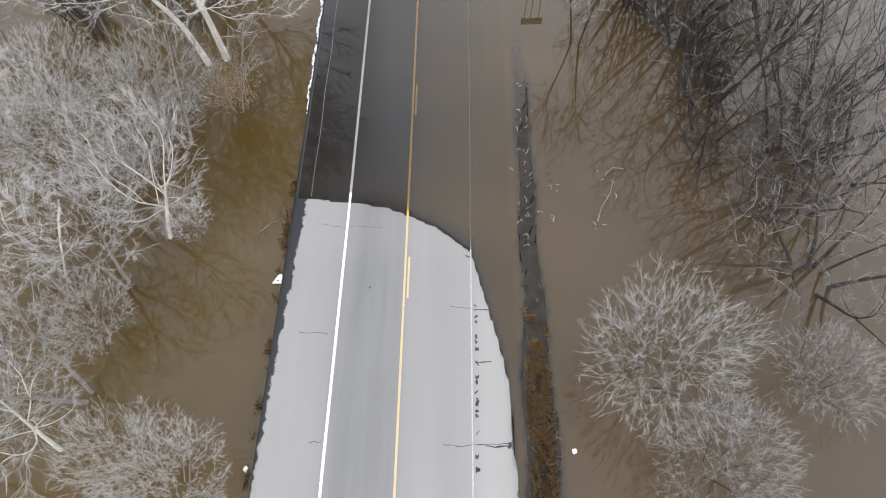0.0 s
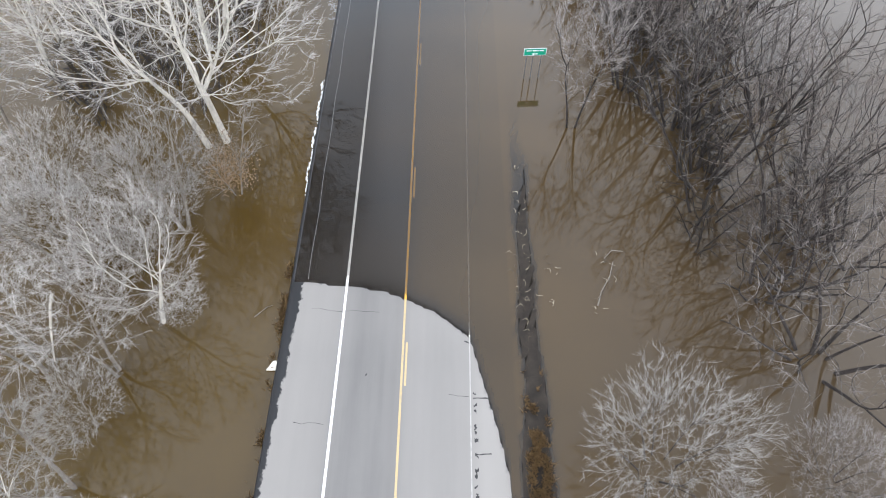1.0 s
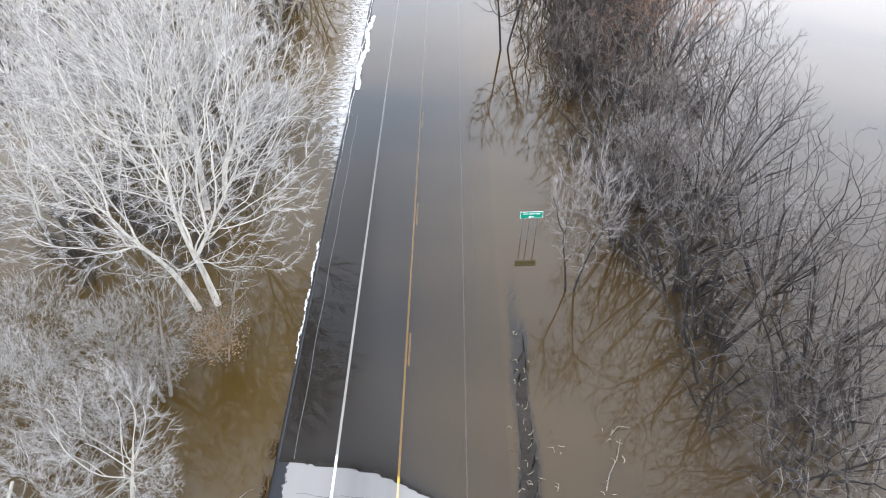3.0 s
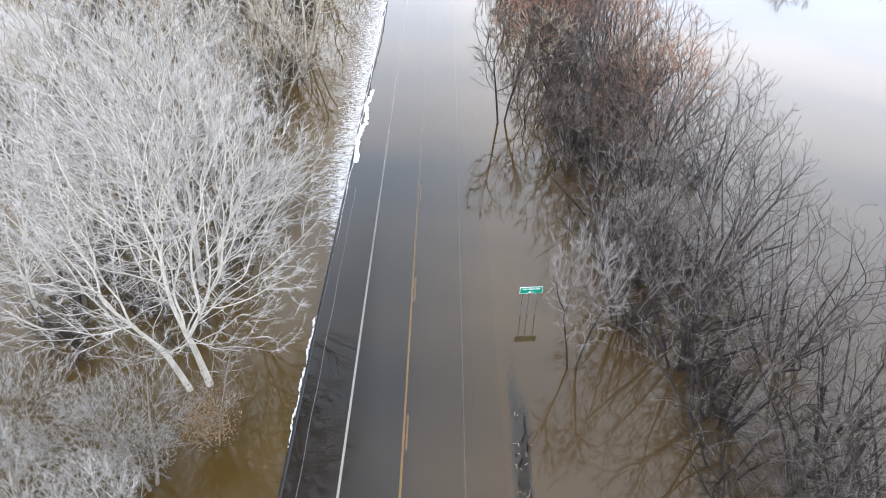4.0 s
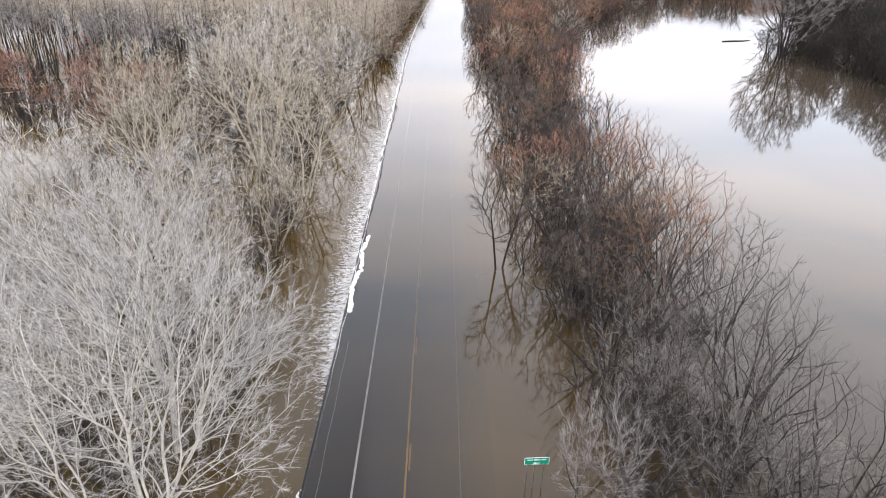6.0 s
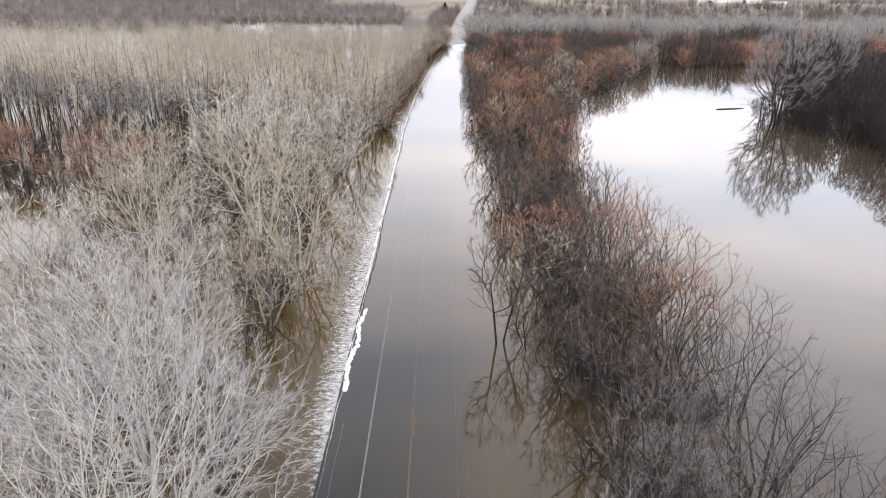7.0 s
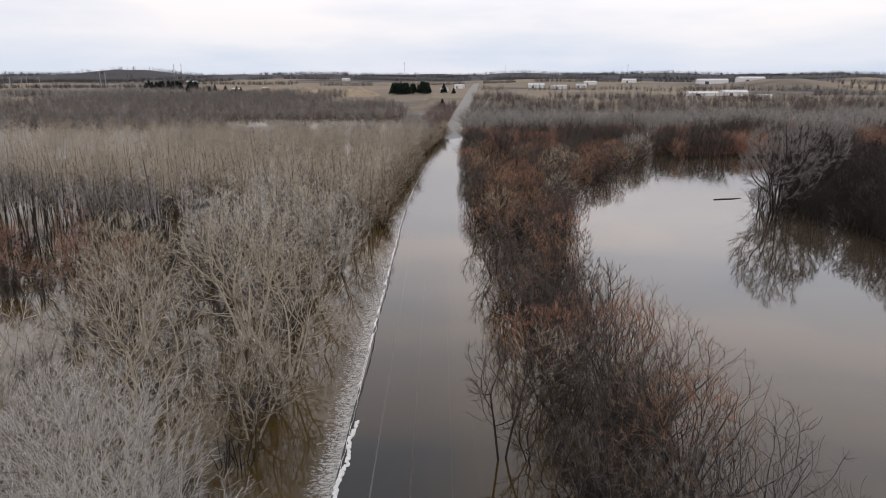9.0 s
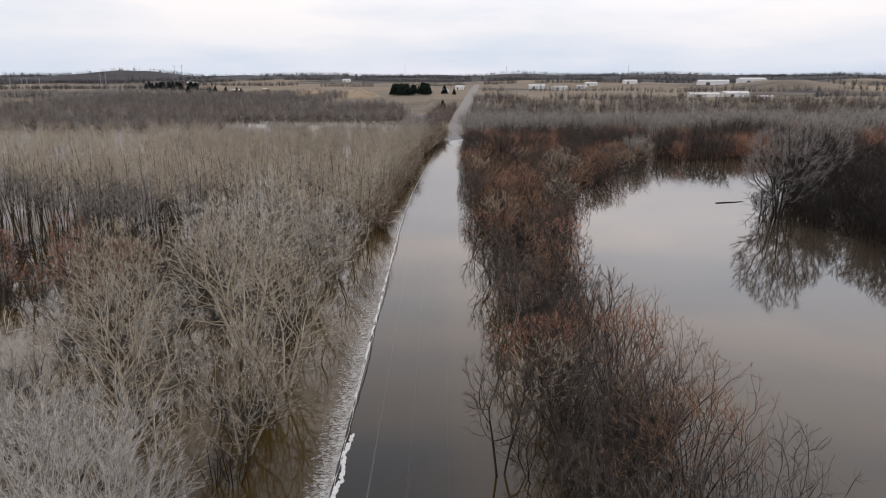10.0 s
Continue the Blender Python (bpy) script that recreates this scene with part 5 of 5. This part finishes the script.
arrow = box_bm(0.26, 0.01, 0.07, Matrix.Translation((0.06, -0.024, 1.83)))
head = bmesh.ops.create_cone(arrow, cap_ends=True, segments=3, radius1=0.13, radius2=0.13, depth=0.01, matrix=pose(-0.12, -0.024, 1.83, 90, 0, 0) @ pose(0, 0, 0, 0, 0, 90))
part("arrow", arrow, M_SIGNWHITE, board)
sign.matrix_basis = pose(8.62, 42.9, 0.5, 0, 0, 4)


# ---- verge grass, wrack and litter ----
def blades(name, rng, spots, height, width, material, label, category):
    """Grass blades as thin bent spikes, one mesh."""
    vs, ts = [], []
    for x, y, z, h in spots:
        a, lean_by = rng.uniform(0, 6.283), rng.uniform(0.2, 1.1)
        dx, dy = math.cos(a) * width, math.sin(a) * width
        bx, by = rng.uniform(-1, 1) * lean_by * h, rng.uniform(-1, 1) * lean_by * h
        k = len(vs)
        vs += [(x - dx, y - dy, z - 0.03), (x + dx, y + dy, z - 0.03), (x + bx * 0.4 - dy * 0.6, y + by * 0.4 + dx * 0.6, z + h * 0.65), (x + bx, y + by, z + h)]
        ts += [(k, k + 1, k + 2), (k, k + 2, k + 3), (k + 1, k + 3, k + 2)]
    return tagged(solid(name, mesh_np(name, vs, None, ts), material), label, category, kind="stuff")


rng = random.Random(77)
tufts = []
while len(tufts) < 17000:
    x, y = rng.gauss(7.1, 0.36), rng.uniform(-6, 24)
    if 6.45 < x < 7.85 and noise.noise((x * 2.2, y * 1.1, 0)) > -0.25 + max(0, (y - 13) / 8) and rng.random() < 1.2 - max(0, y - 12) / 10:
        tufts.append((x, y, float(verge_z(np.array(x), np.array(y))), rng.uniform(0.12, 0.42)))
blades("verge_grass", rng, tufts, 0.3, 0.014, M_GRASS_DRY, "flattened straw-brown grass on the muddy verge", "grass")
bank = []
while len(bank) < 2600:
    x, y = rng.gauss(-7.25, 0.12), rng.uniform(-6, 26)
    if -7.6 < x < -7.0 and noise.noise((x * 2, y * 0.8, 7)) > 0.02:
        bank.append((x, y, LEFT_LEVEL, rng.uniform(0.08, 0.4)))
blades("bank_grass", rng, bank, 0.3, 0.012, M_GRASS_DRY, "dead grass along the foot of the road bank", "grass")
M_WRACK = mat_mottled("wet_dead_reed", (0.03, 0.024, 0.018), (0.12, 0.095, 0.065), 4.0)
mud = []
for k in range(5200):
    x, y = rng.gauss(7.15, 0.33), rng.uniform(8, 33)
    if noise.noise((x * 1.6, y * 0.7, 4)) > -0.15 + max(0, (y - 24) / 18):
        mud.append((x, y, -0.02, rng.uniform(0.02, 0.12)))
blades("reed_wrack", rng, mud, 0.1, 0.02, M_WRACK, "dark drowned reeds lying along the verge", "reeds")


def stick(name, pts, r, material, label, category, group=""):
    """A crooked stick or stem through a few points."""
    t = Tree(1)
    t.add("trunk", [Vector(p) for p in pts], [r * (1 - 0.6 * i / (len(pts) - 1)) for i in range(len(pts))], 5)
    return tagged(solid(name, t.mesh("trunk", name), material), label, category, group)


M_STRAW = mat_mottled("bleached_reed", (0.30, 0.25, 0.17), (0.58, 0.52, 0.40), 5.0)
for x, y, n in [(7.3, 33.7, 5), (6.9, 30.0, 4), (7.0, 26.3, 7), (7.1, 23.4, 9), (8.8, 25.8, 5), (11.9, 26.3, 7), (11.8, 24.7, 6), (11.3, 23.3, 6), (8.6, 22.6, 3), (7.0, 24.5, 7), (6.9, 21.5, 7), (7.2, 28.0, 5), (7.4, 31.5, 4)]:
    for k in range(n):
        a, ln = rng.uniform(0, 6.28), rng.uniform(0.15, 0.55)
        px, py = x + rng.gauss(0, 0.28), y + rng.gauss(0, 0.4)
        stick("reed_stem", [(px, py, -0.06), (px + math.cos(a) * ln * 0.5, py + math.sin(a) * ln * 0.5, 0.06 + ln * 0.2), (px + math.cos(a + 0.6) * ln, py + math.sin(a + 0.6) * ln, rng.uniform(0.0, 0.25))],
              rng.uniform(0.012, 0.022), rng.choice([M_STRAW, M_STRAW, M_WRACK]), "broken reed stem sticking out of the flood water", "reed", "broken reeds")
for pts, r in [([(11.2, 23.0, 0), (11.5, 23.9, 0.15), (12.1, 24.9, 0.2), (12.4, 25.9, 0.45)], 0.05), ([(12.0, 26.4, 0), (12.5, 26.9, 0.2), (13.2, 26.9, 0.1)], 0.04), ([(-8.9, 22.2, -0.44), (-8.2, 22.9, -0.4), (-7.9, 23.0, -0.38)], 0.03)]:
    stick("drift_branch", pts, r, M_BARK_GREY, "crooked grey branch drifting in the flood", "branch", "drift branches")
stick("broken_limb", [(-18.6, 21.3, 3.4), (-18.7, 20.8, 3.0), (-18.9, 20.0, 1.9), (-19.3, 19.5, 0.4), (-19.5, 19.2, -0.5)], 0.09, M_BARK_PALE, "broken pale limb hanging among the trees", "branch")
stick("river_log", [(83.0, 209.0, 0.02), (86.0, 209.8, 0.1), (89.0, 210.2, 0.1), (92.0, 211.5, 0.05)], 0.22, M_BARK_DARK, "dark drift log lying in the river", "log")

# pale slab afloat, and scraps
def slab(name, outline, thick, m, material, label, category):
    bm = bmesh.new()
    f = bm.faces.new([bm.verts.new((x, y, 0)) for x, y in outline])
    ext = bmesh.ops.extrude_face_region(bm, geom=[f])
    bmesh.ops.translate(bm, vec=(0, 0, thick), verts=[v for v in ext["geom"] if isinstance(v, bmesh.types.BMVert)])
    bmesh.ops.recalc_face_normals(bm, faces=bm.faces)
    bmesh.ops.bevel(bm, geom=bm.edges[:], offset=thick * 0.2, segments=2, affect="EDGES")
    bm.transform(m)
    return tagged(part(name, bm, material), label, category)


M_FOAMBOARD = mat_mottled("weathered_white_board", (0.55, 0.52, 0.44), (0.80, 0.78, 0.70), 3.0, 0.8)
slab("foam_board", [(-0.5, -0.12), (0.45, -0.2), (0.05, 0.42), (-0.12, 0.4)], 0.12, pose(-7.15, 19.0, LEFT_LEVEL + 0.0, 3, 4, 8), M_FOAMBOARD, "triangular off-white board afloat against the road bank", "board")
slab("litter_scrap", [(-0.14, -0.1), (0.1, -0.12), (0.14, 0.08), (-0.06, 0.14)], 0.07, pose(8.7, 9.6, -0.02, 4, 3, 30), M_FOAMBOARD, "small white scrap of litter afloat", "litter")
slab("litter_scrap", [(-0.16, -0.1), (0.12, -0.1), (0.15, 0.1), (-0.1, 0.12)], 0.08, pose(-7.5, 8.6, LEFT_LEVEL - 0.02, 4, 3, 70), M_FOAMBOARD, "small pale scrap of litter at the road bank", "litter")


# ---- cracks and seams in the asphalt ----
def crack(y0, u0, u1, width, seed, name="crack"):
    r = random.Random(seed)
    n = max(4, int(abs(u1 - u0) / 0.22))
    vs, qs, yy = [], [], y0
    for k in range(n + 1):
        u = u0 + (u1 - u0) * k / n
        yy += r.uniform(-0.06, 0.06)
        w = width * r.uniform(0.4, 1.3)
        for s in (-1, 1):
            y = yy + s * w
            vs.append((u, y, float(road_z(np.array(u), np.array(y))) + 0.003))
        if k:
            qs.append((2 * k - 2, 2 * k - 1, 2 * k + 1, 2 * k))
    return solid(name, mesh_np(name, vs, qs), M_TAR, road)


for y0, u0, u1, w, s in [(17.2, 3.8, 4.75, 0.035, 1), (14.1, 3.85, 4.7, 0.035, 2), (9.8, 2.2, 5.6, 0.02, 3), (9.8, 4.3, 5.5, 0.045, 4), (9.75, -4.4, -3.8, 0.015, 5), (17.3, 2.5, 3.6, 0.012, 6), (22.6, -5.5, -1.5, 0.012, 7), (15.7, -5.6, -4.0, 0.014, 8), (20.6, 3.35, 3.9, 0.045, 9)]:
    crack(y0, u0, u1, w, s)
for k in range(22):
    y0 = rng.uniform(8.5, 17.5)
    crack(y0, 3.82 + rng.uniform(-0.03, 0.05), 3.95 + rng.uniform(0, 0.1), rng.uniform(0.03, 0.11), 50 + k, "tar_spot")
crack(9.8, 5.42, 5.62, 0.16, 91, "tar_spot")
crack(18.4, -2.05, -1.95, 0.05, 92, "tar_spot")

# thin seam by the outer edge, and froth frozen to the bank
V, Q = grid(np.array([-5.97, -5.93]), np.arange(24.6, 60, 0.7), lambda A, B: (A + 0.03 * np.sin(B * 0.9), B, road_z(A, B) + 0.012))
solid("seam", mesh_np("seam", V, Q), M_STEEL, road)


for y0, y1, u0, u1 in [(72, 205, -6.66, -6.36)]:
    yy = np.arange(y0, y1, 0.5)
    V, Q = grid(np.array([0.0, 0.5, 1.0]), yy, lambda A, B: (u0 + (u1 - u0) * A * (1 + 0.35 * np.sin(B * 1.3) * np.sin(B * 0.37)) + 0.12 * np.sin(B * 0.21) + road_x(B), B, 0.014 - 0.05 * np.abs(A - 0.4)))
    solid("pavement_lip", mesh_np("pavement_lip", V, Q), M_EARTH, road, "dark broken lip of the drowned pavement")


def lumps(name, spots, material, label, category):
    """A row of merged rounded lumps."""
    bm = bmesh.new()
    for x, y, z, r in spots:
        m = Matrix.Translation((x, y, z)) @ Matrix.Rotation(0.25 * math.sin(x * 7 + y * 3), 4, "Z") @ Matrix.Diagonal((r, r * 2.2, r * 0.7, 1))
        bmesh.ops.create_icosphere(bm, subdivisions=2, radius=1.0, matrix=m)
    for v in bm.verts:
        v.co += Vector(noise.noise_vector(v.co * 3.0)) * 0.05
    for f in bm.faces:
        f.smooth = True
    return tagged(part(name, bm, material), label, category, kind="stuff")


fringe = [(-7.08 - 0.07 * math.sin(y * 2.1) - rng.uniform(0, 0.14), y, LEFT_LEVEL + rng.uniform(-0.02, 0.06), rng.uniform(0.03, 0.085)) for y in np.arange(31.5, 43, 0.13)]
lumps("froth_fringe", fringe, M_ICE, "white froth caught along the flooded road edge", "froth")
boil = [(-6.5 - rng.uniform(-0.05, 0.22) + 0.14 * math.sin(y * 0.8) + 0.2 * (y > 72), y, 0.02 + rng.uniform(-0.06, 0.03), rng.uniform(0.09, 0.2)) for y in np.arange(64.5, 80.5, 0.14)]
lumps("froth_boil", boil, M_ICE, "thick white froth heaped where water breaks over the edge", "froth")


# withered shrub with brown leaves at the foot of the twin tree
shrub = tagged(new("leafy_shrub"), "low shrub with withered pale-brown leaves at a tree's foot", "shrub")
st = sprout("sapling", 91)
solid("trunk", st.mesh("trunk", "trunk"), M_BARK_GREY, shrub)
solid("twig_mass", st.mesh("crown", "twig_mass"), M_TWIG_GREY, shrub)
vs, ts = [], []
for k in range(1500):
    c = Vector((rng.gauss(0, 0.8), rng.gauss(0, 0.8), 1.6 + abs(rng.gauss(0, 1.8))))
    a, e, s = rng.uniform(0, 6.28), rng.uniform(-0.9, 0.9), rng.uniform(0.05, 0.1)
    d = Vector((math.cos(a) * math.cos(e), math.sin(a) * math.cos(e), math.sin(e))) * s
    w = Vector((-math.sin(a), math.cos(a), 0.3)) * s * 0.5
    i = len(vs)
    vs += [tuple(c - d), tuple(c + w), tuple(c + d), tuple(c - w + Vector((0, 0, s * 0.25)))]
    ts += [(i, i + 1, i + 2), (i, i + 2, i + 3)]
solid("leaves", mesh_np("leaves", vs, None, ts), M_LEAF_BROWN, shrub, "withered brown leaves")
place(shrub, -11.6, 31.5, LEFT_LEVEL, 0, 0.9)


# ---- far farmyards, conifers, poles ----
M_SHED = mat_mottled("white_sheet_metal", (0.62, 0.63, 0.64), (0.78, 0.78, 0.78), 0.4, 0.5)
M_ROOF = mat_mottled("pale_roofing", (0.5, 0.51, 0.53), (0.8, 0.8, 0.8), 0.3, 0.5)
M_DOOR = mat_mottled("dark_door", (0.05, 0.05, 0.06), (0.10, 0.10, 0.11), 0.5)
M_SPRUCE = mat_twig("spruce_needles", (0.008, 0.018, 0.012), (0.028, 0.05, 0.03), 0.3)
M_POLE = mat_mottled("grey_pole", (0.22, 0.22, 0.22), (0.40, 0.40, 0.40), 0.8)
M_SAND = mat_mottled("bare_sand", (0.22, 0.17, 0.115), (0.42, 0.335, 0.235), 0.06, 0.95)


def gable(width, length, z0, rise, over=0.6):
    bm = bmesh.new()
    w, ln = width / 2 + over, length / 2 + over
    pts = [(-w, -ln, z0 - 0.15), (0, -ln, z0 + rise), (w, -ln, z0 - 0.15), (-w, ln, z0 - 0.15), (0, ln, z0 + rise), (w, ln, z0 - 0.15)]
    v = [bm.verts.new(p) for p in pts]
    for f in ((0, 1, 2), (3, 5, 4), (0, 3, 4, 1), (1, 4, 5, 2), (0, 2, 5, 3)):
        bm.faces.new([v[i] for i in f])
    bmesh.ops.recalc_face_normals(bm, faces=bm.faces)
    return bm


def shed(x, y, width, length, height, turn, label, wall=None, roof=None):
    ob = tagged(new("farm_shed"), label, "building", "far farm buildings")
    body = part("wall", box_bm(width, length, height, Matrix.Translation((0, 0, height / 2))), wall or M_SHED, ob)
    part("roof", gable(width, length, height, width * 0.16), roof or M_ROOF, ob)
    part("door", box_bm(0.2, length * 0.13, height * 0.7, Matrix.Translation((-width / 2 - 0.05, length * 0.2, height * 0.35))), M_DOOR, ob)
    part("door", box_bm(width * 0.2, 0.2, height * 0.7, Matrix.Translation((0, -length / 2 - 0.05, height * 0.35))), M_DOOR, ob)
    ob.matrix_basis = pose(x, y, float(land_z(np.array(x), np.array(y))) - 0.3, 0, 0, turn)
    return ob


for x, y, w, ln, h, turn in [(186, 1311, 14, 30, 7, 80), (217, 1245, 12, 26, 6, 95), (270, 1308, 12, 18, 6, 70), (370, 971, 12, 40, 4.5, 88), (413, 969, 14, 34, 6, 92), (415, 885, 10, 18, 5, 60), (560, 1421, 18, 60, 8, 85), (640, 1425, 20, 55, 9, 95), (700, 1500, 16, 40, 7, 80), (440, 1600, 14, 30, 7, 90), (330, 1500, 12, 26, 6, 60)]:
    shed(x, y, w, ln, h, turn, "long white metal farm shed with a pale roof")
M_TIMBER = mat_mottled("ochre_boards", (0.24, 0.16, 0.09), (0.40, 0.28, 0.17), 0.5)
for x, y, w, ln, h, turn in [(12, 1120, 9, 14, 5, 20), (40, 1260, 10, 16, 6, 70), (-22, 1230, 9, 13, 5, 40), (-345, 1200, 9, 14, 5, 80), (-310, 1260, 10, 15, 5, 30), (-600, 1700, 12, 26, 6, 80), (-250, 1900, 12, 20, 6, 80)]:
    shed(x, y, w, ln, h, turn, "small far farmhouse with grey roof", M_TIMBER if x < -300 else M_SHED)


def spruce(seed):
    r = random.Random(seed)
    ob = tagged(new("conifer"), "dark green conifer beside far fields", "tree", "far conifers")
    part("trunk", box_bm(0.4, 0.4, 3, Matrix.Translation((0, 0, 1.0))), M_BARK_DARK, ob)
    vs, ts = [], []
    for k in range(260):
        z = 1.2 + 9 * (k / 260) ** 1.1
        rad = 4.2 * (1 - (z - 1.2) / 9.4) ** 0.8 + 0.3
        a = r.uniform(0, 6.28)
        d, e = Vector((math.cos(a), math.sin(a), 0)), Vector((-math.sin(a), math.cos(a), 0))
        i = len(vs)
        vs += [tuple(UP * (z + 0.5)), tuple(d * rad * 0.8 + e * 0.7 + UP * z), tuple(d * rad * r.uniform(0.9, 1.15) + UP * (z - 0.5)), tuple(d * rad * 0.8 - e * 0.7 + UP * z)]
        ts += [(i, i + 1, i + 2), (i, i + 2, i + 3)]
    solid("crown", mesh_np("crown", vs, None, ts), M_SPRUCE, ob)
    return ob


fir = [spruce(1), spruce(2)]
rng = random.Random(31)
firs = [(-523 + 90 * rng.uniform(-0.5, 0.5), 1375 + rng.uniform(-20, 20), 1.2) for k in range(34)] + [(-362 + rng.uniform(-30, 30), 1194 + rng.uniform(-20, 20), 1.0) for k in range(6)]
firs += [(-38 + rng.uniform(-32, 32), 1110 + rng.uniform(-50, 50), 1.45) for k in range(34)] + [(10, 1028, 1.3), (24, 1010, 1.0), (6, 690, 0.9), (-410, 1150, 1.1), (-330, 1150, 1.0)]
for k, (x, y, s) in enumerate(firs):
    ob = fir[k] if k < 2 else copy_thing(fir[k % 2], Matrix.Identity(4))
    place(ob, x, y, float(land_z(np.array(x), np.array(y))), rng.uniform(0, 360), s * rng.uniform(0.8, 1.2))

for x, y, h in [(-783, 1284, 22), (-765, 1290, 22), (-750, 1281, 24), (-738, 1300, 22), (-640, 1330, 30), (-632, 1334, 30), (-817, 2165, 46), (-795, 2168, 46), (-160, 3300, 60), (330, 3400, 60), (900, 3300, 60)]:
    ob = tagged(new("power_pole"), "grey power pole with a cross arm far off", "pole", "far power poles")
    part("mast", box_bm(0.9, 0.9, h, Matrix.Translation((0, 0, h / 2))), M_POLE, ob)
    part("cross_arm", box_bm(6, 0.6, 0.6, Matrix.Translation((0, 0, h * 0.88))), M_POLE, ob)
    ob.matrix_basis = pose(x, y, float(land_z(np.array(x), np.array(y))) - 0.5)

V, Q = grid(np.linspace(-225, -75, 40), np.linspace(985, 1060, 12), lambda A, B: (A, B, land_z(A, B) - 1.5 + smooth01((B - 990) / 55) * (9 + 3 * np.sin(A * 0.09) + 1.5 * np.sin(A * 0.31)) * smooth01((A + 225) / 30) * smooth01((-75 - A) / 30)))
tagged(solid("sand_bluff", mesh_np("sand_bluff", V, Q, smooth=True), M_SAND), "bare sandy bluff cut into a far hillside", "bluff", kind="structure")
